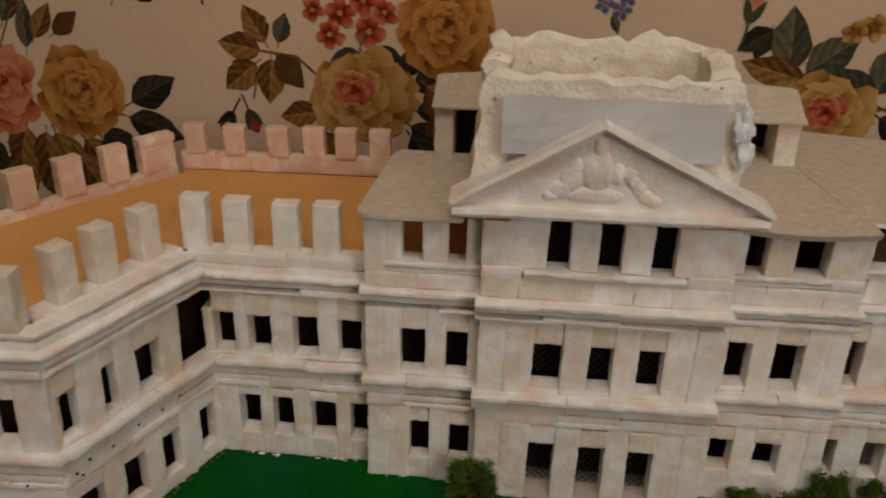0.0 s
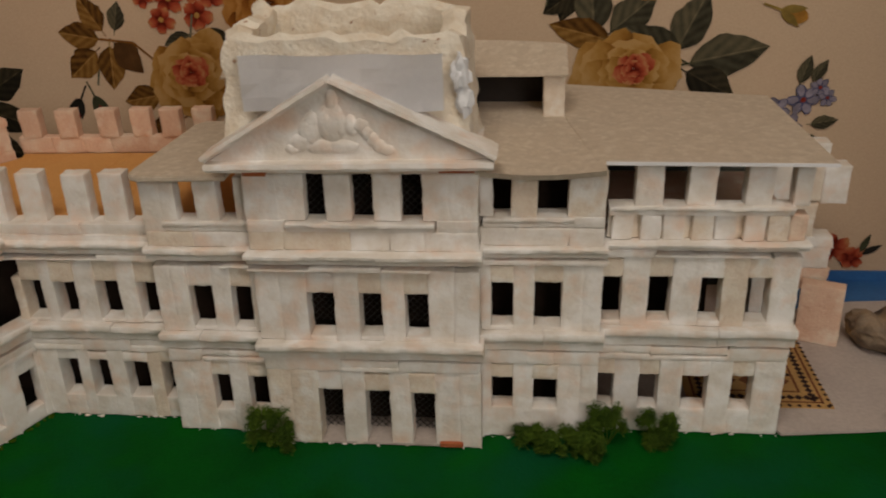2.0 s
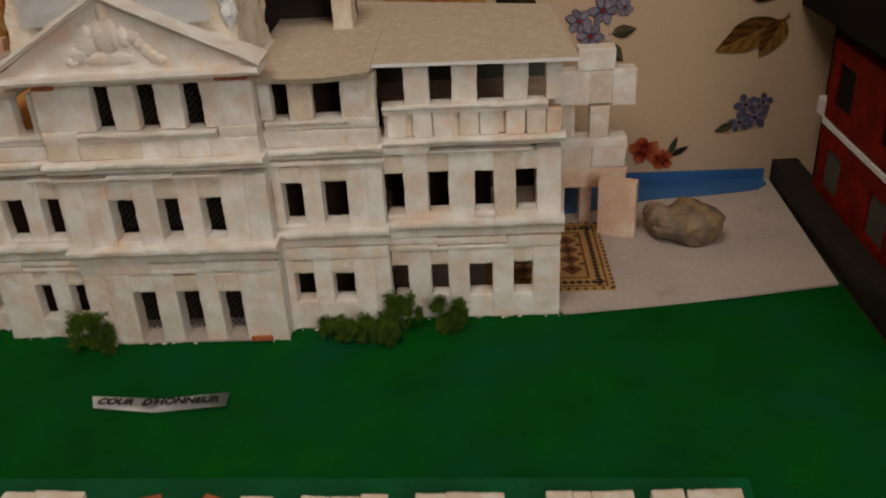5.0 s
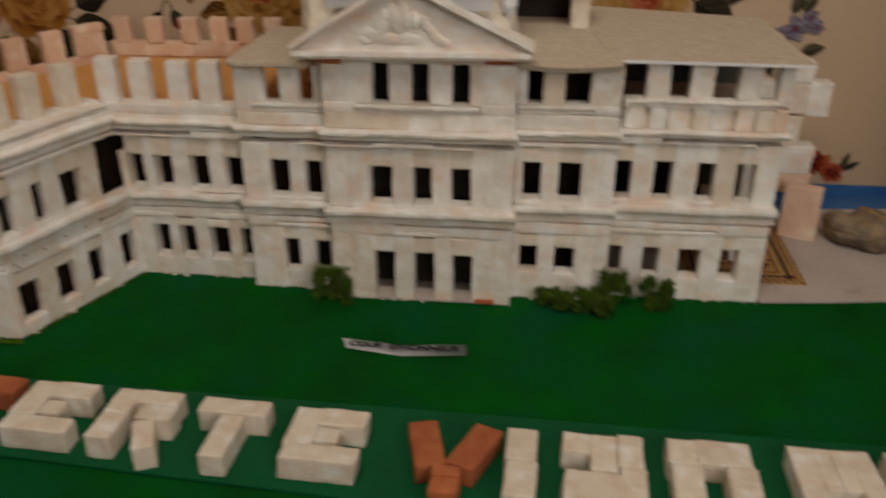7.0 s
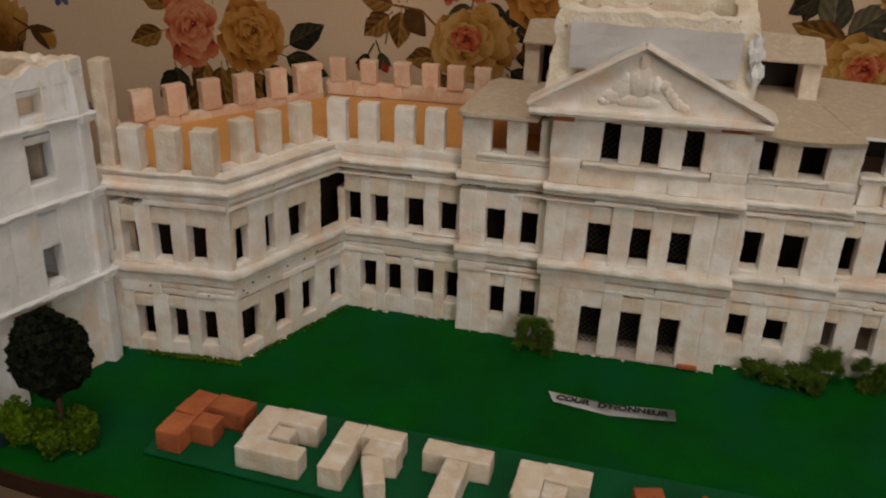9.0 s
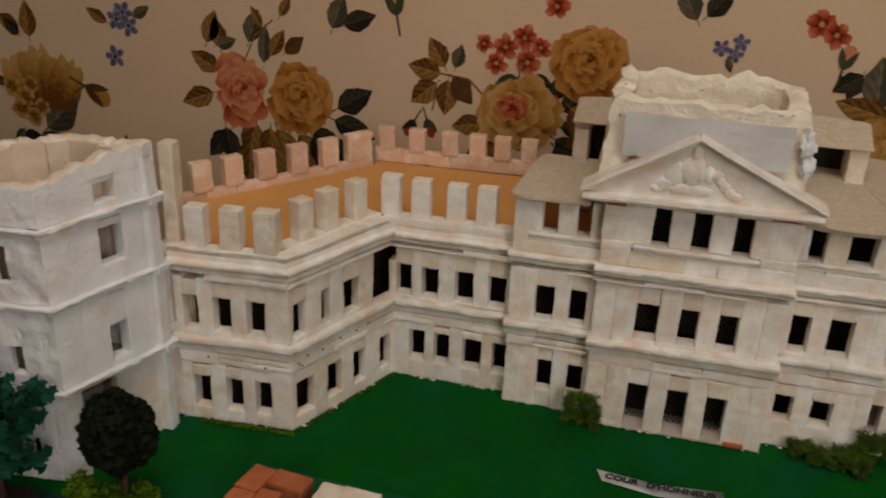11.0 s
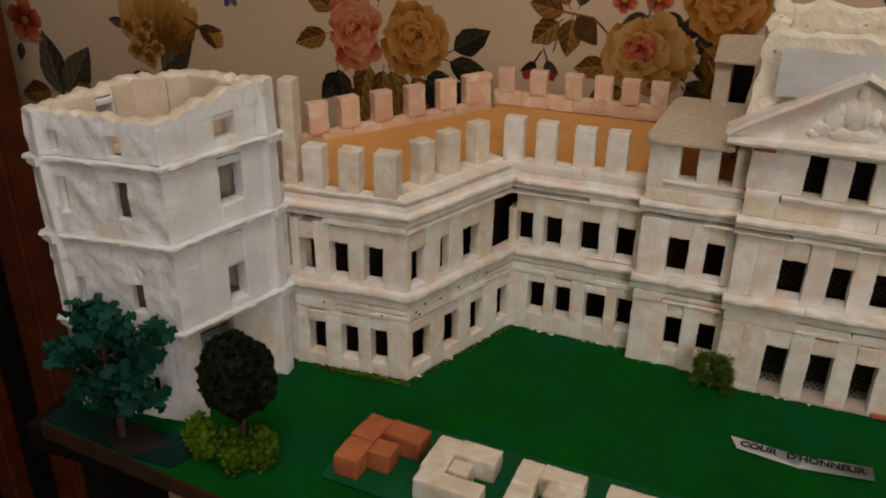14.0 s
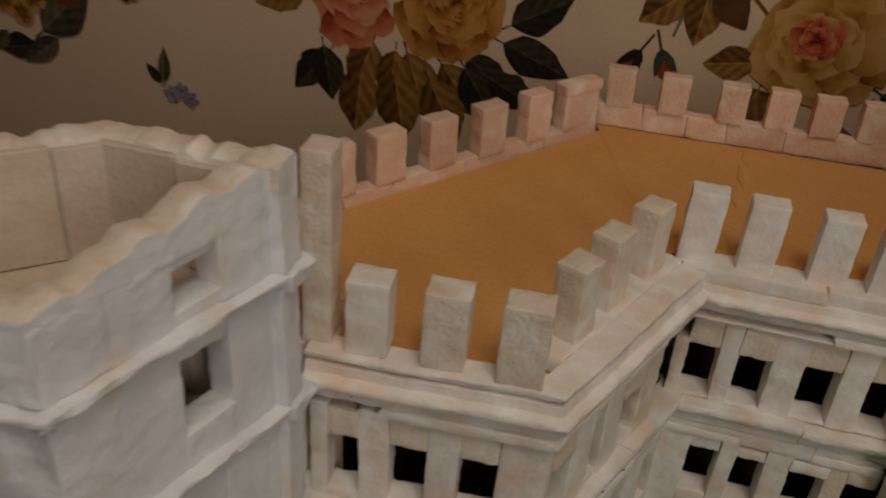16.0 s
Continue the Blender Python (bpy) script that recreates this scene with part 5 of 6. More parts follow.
course(rp, "sill_block", side, 0.0, 0.0875, 0.1668, 0.180, 3, 0.0005, 0.016)
moulding(rp, "window_sill", side, 0.002, 0.066, 0.181, 0.1885, 0.003, 0.016)
course(rp, "sill_block", side, 0.066, 0.0875, 0.1805, 0.1885, 1, 0.0005, 0.016)
row(rp, side, 0.0, 0.0620, 0.1888, 0.2205, shifted(side, [(0.104, 0.118), (0.1354, 0.1575)]), 0.0, 0.011)
block(rp, "peach_pier", side, 0.0622, 0.0875, 0.1888, 0.2205, 0.0, 0.016, CREAM, 1, "pale peach-coloured pier")
bm = bmesh.new()
n = 18
prev = None
for i in range(n + 1):
    x = 0.088 + 0.094 * i / n
    zf = 0.2272 - 0.0035 * math.sin(math.pi * i / n)
    ring = [bm.verts.new((x, -0.001, zf - 0.0045)), bm.verts.new((x, -0.0035, zf)), bm.verts.new((x, 0.03, zf + 0.002)), bm.verts.new((x, 0.155, 0.2320)), bm.verts.new((x, 0.155, 0.2285)), bm.verts.new((x, 0.02, 0.2215))]
    if prev:
        for j in range(6):
            bm.faces.new((prev[j], ring[j], ring[(j + 1) % 6], prev[(j + 1) % 6]))
    else:
        bm.faces.new(ring)
    prev = ring
bm.faces.new(prev[::-1])
part("roof", bm, CARD, rp, "sagging grey card roof")

# open range with the loggia
rr = thing("loggia_range", (0.255, 0.06, 0.0), "white plaster range with an open loggia under a grey roof", "model building", GROUP)
side = Side((0.1835, 0.020), (0.3240, 0.020))
facade(rr, side, 0.0, 0.1405, shifted(side, [(0.1840, 0.197), (0.2155, 0.2310), (0.2480, 0.2680), (0.2850, 0.3020)]), shifted(side, [(0.1838, 0.199), (0.2177, 0.2347), (0.2550, 0.2710), (0.2880, 0.3050)]), (0.0215, 0.0525, 0.067, 0.0960, 0.1000, 0.1365, 0.1555, 0.1655), 0.016, 4, 0.006, shade_sheet=(0.0, 0.085, 0.062, 0.164, 0.040))
s3 = Side((0.1835, 0.021), (0.3240, 0.021))
for a in (0.006, 0.026, 0.042, 0.062, 0.078, 0.098, 0.114):
    block(rr, "baluster_block", s3, a, a + 0.014, 0.1660, 0.1850, 0.0, 0.010, PLASTER if rnd.random() < 0.6 else CREAM, 1.2)
course(rr, "baluster_back", s3, 0.003, 0.128, 0.1660, 0.1850, 4, -0.004, 0.011, CREAM)
course(rr, "baluster_block", s3, 0.129, 0.1405, 0.1660, 0.1850, 1, 0.0, 0.012, PEACH)
moulding(rr, "loggia_sill", s3, 0.003, 0.130, 0.1853, 0.1925, 0.004, 0.012)
for a, b in ((0.0210, 0.0395), (0.0575, 0.0760), (0.0970, 0.1145)):
    block(rr, "loggia_pier", s3, a, b, 0.1927, 0.2252, 0.0, 0.013, PLASTER, 1.4)
block(rr, "loggia_pier", s3, 0.1290, 0.1400, 0.1927, 0.2252, 0.0, 0.013, PLASTER, 1.0)
bm = bmesh.new()
ol = [(0.1500, 0.150), (0.1760, 0.016), (0.3365, 0.012), (0.3260, 0.172), (0.2400, 0.188), (0.1500, 0.208)]
lo = [bm.verts.new((x, y, 0.2258 + 0.026 * max(0, y - 0.02) - 0.012 * max(0, x - 0.2))) for x, y in ol]
hi = [bm.verts.new((x, y, 0.2280 + 0.026 * max(0, y - 0.02) - 0.012 * max(0, x - 0.2))) for x, y in ol]
bm.faces.new(lo[::-1])
bm.faces.new(hi)
for i in range(len(ol)):
    bm.faces.new((lo[i], lo[(i + 1) % len(ol)], hi[(i + 1) % len(ol)], hi[i]))
part("roof", bm, CARD, rr, "thin grey card roof with a pale cut edge")
slab(rr, "roof_edge", [(0.1765, 0.0145), (0.3360, 0.0108), (0.3360, 0.0118), (0.1765, 0.0156)], 0.2246, 0.2270, PAPER, "white cut edge of the card")
slab(rr, "upper_floor", [(0.098, 0.034), (0.322, 0.038), (0.322, 0.165), (0.098, 0.165)], 0.1650, 0.1690, PEACH)
sb = Side((0.3240, 0.170), (0.098, 0.170))
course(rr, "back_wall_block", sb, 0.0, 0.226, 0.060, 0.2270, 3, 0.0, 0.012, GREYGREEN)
sd = Side((0.3235, 0.036), (0.3235, 0.170))
course(rr, "end_block", sd, 0.060, 0.134, 0.0, 0.164, 2, 0.0, 0.012)
course(rr, "end_block", sd, 0.0, 0.134, 0.135, 0.164, 2, 0.0, 0.012)

# unfinished end wall of loose blocks
ew = thing("unfinished_wall", (0.375, 0.19, 0.0), "unfinished end wall of loose white and pink blocks", "model wall", GROUP)
e = Side((0.3400, 0.188), (0.4150, 0.188))
for a, b, z0, z1, o, m in ((-0.006, 0.0265, 0.1290, 0.1620, 0.0, PLASTER), (0.0268, 0.0480, 0.1300, 0.1620, 0.0, CREAM), (0.0483, 0.0700, 0.1275, 0.1625, 0.0, PLASTER), (0.0150, 0.0495, 0.1628, 0.1835, 0.001, PLASTER), (0.0275, 0.0455, 0.0955, 0.1270, 0.0, CREAM), (0.0000, 0.0130, 0.0955, 0.1285, -0.004, CREAM),
                           (-0.010, 0.0640, 0.0850, 0.0952, 0.0015, PLASTER), (-0.010, 0.0300, 0.0640, 0.0847, 0.0, CREAM), (0.0303, 0.0630, 0.0645, 0.0847, 0.0005, PLASTER), (-0.010, 0.0640, 0.0430, 0.0637, 0.0010, PEACH), (0.0200, 0.0310, 0.0032, 0.0428, -0.002, PEACH), (-0.0060, 0.0040, 0.0032, 0.0428, -0.002, CREAM)):
    block(ew, "block", e, a, b, z0, z1, o, 0.018, m, 1.2)
sl = Side((0.3740, 0.160), (0.4090, 0.148))
block(ew, "leaning_block", sl, 0.0, 0.036, 0.0032, 0.0610, 0.0, 0.014, PEACH, 1.2, "pink leaning block")

# dark dots standing in for the shade in peg holes under the ledges of the wing, and crumbs of plaster at the wall foot
for s, pts in ((Side(TL, LC), [(0.03, 0.070), (0.085, 0.066), (0.1, 0.086), (0.02, 0.158)]), (Side(LC, IN), [(0.008, 0.070), (0.019, 0.074), (0.038, 0.072), (0.061, 0.075), (0.083, 0.074), (0.100, 0.076), (0.012, 0.066), (0.05, 0.158)])):
    for a, z in pts:
        bm = bmesh.new()
        lump(bm, s.at(a, 0.0030, z), (0.0009, 0.0014, 0.0009), 1, 0.2)
        part("peg_hole", bm, INNER_SHADE, wing)
for th, s, n in ((central, Side((-0.072, -0.0085), (0.098, -0.0085)), 46), (lp, Side((-0.150, 0.0045), (-0.0695, 0.0045)), 30), (lr, Side((-0.270, 0.0195), (-0.1505, 0.0195)), 46), (wing, Side(TL, LC), 30), (wing, Side(LC, IN), 40), (rp, Side((0.0955, 0.0075), (0.183, 0.0075)), 26), (rr, Side((0.1835, 0.0195), (0.324, 0.0195)), 40)):
    bm = bmesh.new()
    for i in range(n // 3):
        r = rnd.choice((0.0004, 0.0006, 0.0008, 0.0016))
        lump(bm, s.at(s.length * rnd.random(), rnd.uniform(-0.0005, 0.0016), 0.0), (r * rnd.uniform(1.2, 3.0), r, rnd.uniform(0.0004, 0.0012)), 1, 0.5, 2.0, seed=i)
    tagged(part("plaster_crumbs", bm, PLASTER, th, "drips and crumbs of plaster at the foot"), kind="stuff")

# ---- letters, sign and small things on the board ----
plate = thing("letter_plate", (0.02, -0.235, 0.0), "thin dark green plate under the brick letters", "plate")


def letter_top(x):
    """The line along the heads of the letters."""
    return max(-0.2125, -0.194 - 0.055 * (x + 0.2375))


bm = bmesh.new()
ol = [(-0.338, -0.166), (0.428, -0.185), (0.420, -0.285), (0.200, -0.289), (-0.338, -0.253)]
lo = [bm.verts.new((x, y, -0.0002)) for x, y in ol]
hi = [bm.verts.new((x, y, 0.0025)) for x, y in ol]
bm.faces.new(lo[::-1])
bm.faces.new(hi)
for i in range(5):
    bm.faces.new((lo[i], lo[(i + 1) % 5], hi[(i + 1) % 5], hi[i]))
bmesh.ops.bevel(bm, geom=bm.edges[:], offset=0.0006, segments=1, affect="EDGES")
part("sheet", bm, GREEN_STRIP, plate)


def letter(ch, x, parts, mat, label, w=0.052, h=0.058, thick=0.0188, lean=0.0, group="letters built of small bricks"):
    """parts: (u0, u1, v0, v1, turn, lift) in widths and heights of the letter, v from its foot."""
    y = letter_top(x + w / 2) - h / 2
    th = thing("letter_" + ch.lower(), (x + w / 2, y - h / 2, 0.0025), label, "letter", group)
    for u0, u1, v0, v1, turn, lift in parts:
        bw, bh = (u1 - u0) * w - 0.0004, (v1 - v0) * h - 0.0004
        cu, cv = (u0 + u1) / 2 * w, (v0 + v1) / 2 * h
        bm = soft_block(bw, bh, thick * rnd.uniform(0.97, 1.03), 0.0010, 0.00045)
        m = pose(x + cu + lean * cv, y - h / 2 + cv, 0.0026 + lift, 0, 0, -3 + turn + rnd.uniform(-1, 1))
        link_mesh("brick", mesh_of(bm, "brick", True), mat, m, th)
    return th


WHITE_L = "cream brick letter lying on the green plate"
ORANGE_L = "orange terracotta brick letter lying on the green plate"
E_PARTS = [(0.0, 0.38, 0.30, 1.0, 0, 0), (0.38, 1.0, 0.68, 1.0, 0, 0), (0.39, 0.70, 0.36, 0.62, 0, 0), (0.0, 1.0, 0.0, 0.29, 0, 0)]
letter("F", -0.3280, [(0.0, 0.40, 0.0, 0.46, 0, 0), (0.05, 0.45, 0.47, 1.0, -6, 0), (0.46, 1.10, 0.66, 1.0, -4, 0), (0.42, 0.78, 0.25, 0.56, 0, 0)], TERRACOTTA, ORANGE_L)
letter("E", -0.2610, E_PARTS, CREAM, WHITE_L)
letter("R", -0.1930, [(0.0, 0.36, 0.0, 0.5, 0, 0), (0.02, 0.36, 0.5, 1.0, 0, 0), (0.37, 1.0, 0.72, 1.0, 0, 0), (0.50, 1.02, 0.42, 0.71, 0, 0), (0.62, 0.92, -0.14, 0.42, 24, 0)], CREAM, WHITE_L)
letter("T", -0.1240, [(0.0, 1.0, 0.70, 1.0, 0, 0), (0.34, 0.68, -0.10, 0.69, 0, 0)], CREAM, WHITE_L)
letter("E", -0.0525, E_PARTS, CREAM, WHITE_L, 0.054)
letter("V", 0.0340, [(0.04, 0.40, 0.28, 1.02, 16, 0), (0.62, 0.98, 0.28, 1.02, -20, 0), (0.34, 0.68, 0.14, 0.30, 0, 0), (0.34, 0.66, -0.12, 0.13, 0, 0)], TERRACOTTA, ORANGE_L, 0.058, 0.064, 0.0162)
letter("I", 0.1025, [(0.0, 1.0, 0.5, 1.02, 0, 0), (0.0, 1.0, -0.06, 0.49, 0, 0)], CREAM, WHITE_L, 0.021, 0.064, 0.0162)
letter("D", 0.1410, [(0.0, 0.34, 0.68, 1.0, 0, 0), (0.35, 0.68, 0.42, 1.0, 0, 0), (0.69, 1.0, 0.50, 1.02, 0, 0), (0.69, 1.0, -0.06, 0.49, 0, 0), (0.0, 0.68, -0.06, 0.40, 0, 0)], CREAM, WHITE_L, 0.055, 0.064, 0.0162)
letter("A", 0.2130, [(0.0, 0.34, 0.62, 1.02, 0, 0), (0.35, 1.0, 0.62, 1.02, 0, 0), (0.0, 0.36, -0.06, 0.61, 0, 0), (0.64, 1.0, -0.06, 0.61, 0, 0)], CREAM, WHITE_L, 0.056, 0.064, 0.0162)
letter("M", 0.2945, [(0.0, 0.30, -0.06, 1.0, 3, 0), (0.31, 0.52, 0.36, 1.0, 3, 0), (0.53, 0.74, 0.36, 1.0, 3, 0), (0.75, 1.04, -0.06, 1.0, 6, 0)], CREAM, WHITE_L, 0.053, 0.064, 0.0162)
letter("E", 0.3590, [(0.0, 0.36, 0.50, 1.02, 4, 0), (0.02, 0.38, -0.06, 0.49, 4, 0), (0.40, 1.0, 0.60, 1.0, 2, 0.0), (0.45, 0.85, 0.40, 0.58, 0, 0.0), (0.40, 1.08, -0.06, 0.28, 2, 0)], CREAM, WHITE_L, 0.055, 0.064, 0.0162)

sign = thing("name_slip", (0.008, -0.091, 0.0), "white paper slip with handwritten black capitals on the lawn", "sign")
bm = bmesh.new()
pts = [(-0.046, -0.0835), (0.010, -0.0870), (0.062, -0.0825), (0.063, -0.0985), (0.008, -0.1030), (-0.040, -0.0975)]
zz = [0.003, 0.0012, 0.003, 0.0024, 0.001, 0.0024]
v = [bm.verts.new((x, y, z)) for (x, y), z in zip(pts, zz)]
bm.faces.new((v[0], v[5], v[4], v[1]))
bm.faces.new((v[1], v[4], v[3], v[2]))
bmesh.ops.solidify(bm, geom=bm.faces[:], thickness=0.0004)
slip = part("slip", bm, PAPER, sign, "white paper")
for text, x, y, turn in (("COUR", -0.0385, -0.0945, -3.6), ("D'HONNEUR", -0.0025, -0.0972, 2.2)):
    cu = bpy.data.curves.new("words", "FONT")
    cu.body, cu.size, cu.extrude, cu.offset, cu.shear = text, 0.0100, 0.0001, 0.00042, 0.10
    ob = new("words", cu)
    dg = bpy.context.evaluated_depsgraph_get()
    me = bpy.data.meshes.new_from_object(ob.evaluated_get(dg))
    bpy.data.objects.remove(ob)
    bpy.data.curves.remove(cu)
    link_mesh("lettering", me, INK, pose(x, y, 0.0038, 0, 0, turn), slip, "handwritten black capitals")

# patterned carpet beside the loggia
carpet = thing("carpet", (0.33, 0.12, 0.003), "small brown and sand patterned carpet sheet", "carpet")
CX0, CX1, CY0, CY1 = 0.262, 0.378, 0.052, 0.186
sheet = slab(carpet, "ground_sheet", [(CX0, CY0), (CX1, CY0), (CX1 - 0.002, CY1), (CX0, CY1)], 0.0032, 0.0040, CARPET_B)
bm, bm2 = bmesh.new(), bmesh.new()


def tile(b, x0, x1, y0, y1, z=0.0043):
    b.faces.new([b.verts.new((x, y, z)) for x, y in ((x0, y0), (x1, y0), (x1, y1), (x0, y1))])


def lozenge(b, x, y, r, z=0.0045):
    b.faces.new([b.verts.new((x + a * r, y + c * r, z)) for a, c in ((-1, 0), (0, -1), (1, 0), (0, 1))])


for k, inset in enumerate((0.006, 0.021)):
    x0, x1, y0, y1 = CX0 + inset, CX1 - inset, CY0 + inset, CY1 - inset
    tile(bm, x0, x1, y0, y0 + 0.0022), tile(bm, x0, x1, y1 - 0.0022, y1), tile(bm, x0, x0 + 0.0022, y0, y1), tile(bm, x1 - 0.0022, x1, y0, y1)
nb = 15
for i in range(nb):
    t = (i + 0.5) / nb
    for yy in (CY0 + 0.0135, CY1 - 0.0135):
        lozenge(bm2, CX0 + 0.008 + (CX1 - CX0 - 0.016) * t, yy, 0.0036)
    for yy in (CY0 + 0.002, CY1 - 0.002):
        lozenge(bm2, CX0 + (CX1 - CX0) * t, yy, 0.0022)
for i in range(18):
    t = (i + 0.5) / 18
    for xx in (CX0 + 0.0135, CX1 - 0.0135):
        lozenge(bm2, xx, CY0 + 0.008 + (CY1 - CY0 - 0.016) * t, 0.0036)
    lozenge(bm2, CX1 - 0.002, CY0 + (CY1 - CY0) * t, 0.0022)
for i in range(3):
    for j in range(4):
        x, y = CX0 + 0.036 + 0.022 * i, CY0 + 0.038 + 0.019 * j
        lozenge(bm, x, y, 0.0104, 0.0043)
        lozenge(bm2, x + 0.011, y + 0.0095, 0.0024, 0.0046)
        lozenge(bm2, x, y, 0.0036, 0.0046)
        tile(bm, x + 0.0085, x + 0.0135, y + 0.0075, y + 0.0115, 0.0044)
part("brown_pattern", bm, CARPET_A, sheet, "brown woven bands and lozenges")
part("dark_pattern", bm2, CARPET_C, sheet, "dark brown lozenge border")

# stone
stone = thing("stone", (0.443, 0.160, 0.003), "grey-brown weathered stone lying on the pale base", "stone")
bm = bmesh.new()
lump(bm, (0, 0, 0), (1.0, 1.0, 1.0), 5, 0.0)
for vert in bm.verts:
    d = vert.co.copy()
    k = 1 + 0.20 * noise.noise(d * 1.3 + Vector((4.1, 0, 2))) + 0.10 * noise.noise(d * 3.2 + Vector((1, 7, 0))) + 0.05 * noise.noise(d * 8 + Vector((0, 3, 5))) - 0.035 * abs(noise.noise(d * 5 + Vector((2, 2, 9))))
    saddle = 0.010 * math.exp(-((d.x + 0.25) / 0.24) ** 2) * max(0.0, d.z)
    vert.co = Vector((0.454 + 0.035 * d.x * k, 0.150 + 0.028 * d.y * k - 0.010 * d.x, 0.020 + (0.023 + 0.003 * d.x) * d.z * k - saddle))
for vert in bm.verts:
    vert.co.z = max(vert.co.z, 0.0031)
part("boulder", bm, ROCK, stone, "", True)


# ---- plants ----
def leaves(bm, c, radii, n, size, seed, shell=0.55, aspect=0.6, lobes=False, wob=0.35):
    r = random.Random(seed)
    for i in range(n):
        d = Vector((r.gauss(0, 1), r.gauss(0, 1), r.gauss(0, 1))).normalized()
        k = shell + (1 - shell) * r.random()
        k *= 1 - 0.43 * wob + wob * noise.noise(d * 2.3 + Vector((seed, 0, 0)))
        p = Vector(c) + Vector((d.x * radii[0], d.y * radii[1], d.z * radii[2])) * k
        q = Euler((r.uniform(-0.9, 0.9), r.uniform(-0.9, 0.9), r.uniform(0, 6.3))).to_matrix() @ d.to_track_quat("Z", "Y").to_matrix()
        s = size * r.uniform(0.6, 1.25)
        shape = [(-1, 0), (-0.3, aspect), (0.5, aspect * 0.8), (1, 0), (0.5, -aspect * 0.8), (-0.3, -aspect)] if not lobes else [(-1, 0), (-0.6, 0.7), (-0.1, 0.45), (0.4, 0.8), (0.6, 0.3), (1.1, 0), (0.6, -0.3), (0.4, -0.8), (-0.1, -0.45), (-0.6, -0.7)]
        vs = [bm.verts.new(p + q @ Vector((a * s, b * s, 0.18 * s * (abs(b) - a * a * 0.4)))) for a, b in shape]
        bm.faces.new(vs)


def stick(bm, a, b, r0, r1, n=6):
    a, b = Vector(a), Vector(b)
    d = (b - a).normalized()
    u = d.orthogonal().normalized()
    w = d.cross(u)
    rings = [[bm.verts.new(p + (u * math.cos(2 * math.pi * k / n) + w * math.sin(2 * math.pi * k / n)) * r) for k in range(n)] for p, r in ((a, r0), (b, r1))]
    for k in range(n):
        bm.faces.new((rings[0][k], rings[0][(k + 1) % n], rings[1][(k + 1) % n], rings[1][k]))
    bm.faces.new(rings[1])


# teal-leaved tree
tree = thing("model_tree", (-0.512, -0.272, 0.0), "small model tree with teal paper leaves", "tree")
bm = bmesh.new()
stick(bm, (-0.512, -0.270, 0.0), (-0.512, -0.270, 0.06), 0.0035, 0.0026)
trunk = part("trunk", bm, BARK, tree)
tips = []
for i in range(11):
    a = i * 2.4
    tip = (-0.512 + math.cos(a) * (0.026 + 0.016 * (i % 3) / 2), -0.270 + math.sin(a) * (0.020 + 0.008 * (i % 2)), 0.045 + 0.007 * i)
    bm = bmesh.new()
    stick(bm, (-0.512, -0.270, min(0.058, 0.018 + 0.004 * i)), tip, 0.0016, 0.0007, 5)
    part("branch", bm, BARK, trunk)
    tips.append(tip)
bm = bmesh.new()
for i, t in enumerate(tips):
    leaves(bm, t, (0.024, 0.020, 0.017), 34, 0.0078, 30 + i, 0.2, 0.7, True)
leaves(bm, (-0.512, -0.270, 0.108), (0.030, 0.024, 0.016), 60, 0.0075, 60, 0.3, 0.7, True)
leaves(bm, (-0.513, -0.270, 0.052), (0.042, 0.026, 0.026), 110, 0.0080, 64, 0.4, 0.7, True)
part("crown", bm, LEAF_TEAL, tree, "teal lobed leaves")

pad = thing("brown_pad", (-0.507, -0.268, 0.0), "small dark brown pad on the board", "pad")
slab(pad, "pad_sheet", [(-0.533, -0.272), (-0.494, -0.292), (-0.470, -0.268), (-0.505, -0.250)], -0.0004, 0.0016, DARK_PLANK)

# round dark tree with lime moss
tree = thing("round_tree", (-0.40, -0.262, 0.0), "round dark green clipped model tree", "tree")
bm = bmesh.new()
stick(bm, (-0.400, -0.2625, 0.0), (-0.396, -0.2625, 0.07), 0.003, 0.0025)
part("trunk", bm, BARK, tree)
bm = bmesh.new()
leaves(bm, (-0.398, -0.262, 0.085), (0.0295, 0.028, 0.0350), 4200, 0.0033, 5, 0.84, 0.75, False, 0.14)
lump(bm, (-0.398, -0.262, 0.085), (0.0240, 0.023, 0.0285), 3, 0.10)
part("crown", bm, LEAF_DARK, tree, "dense dark clipped crown")
for k, (x, y, r) in enumerate(((-0.437, -0.264, 0.019), (-0.406, -0.268, 0.021), (-0.385, -0.258, 0.016))):
    moss = thing("moss_clump", (x, y, 0.0), "lime green moss clump under the round tree", "moss", "moss clumps under the tree")
    bm = bmesh.new()
    leaves(bm, (x, y, 0.019), (r * 0.9, r * 0.8, 0.023), 1300, 0.0021, 70 + k, 0.45, 0.7)
    lump(bm, (x, y, 0.016), (r * 0.62, r * 0.54, 0.0155), 2, 0.25, seed=k)
    part("tuft", bm, LEAF_LIME, moss)
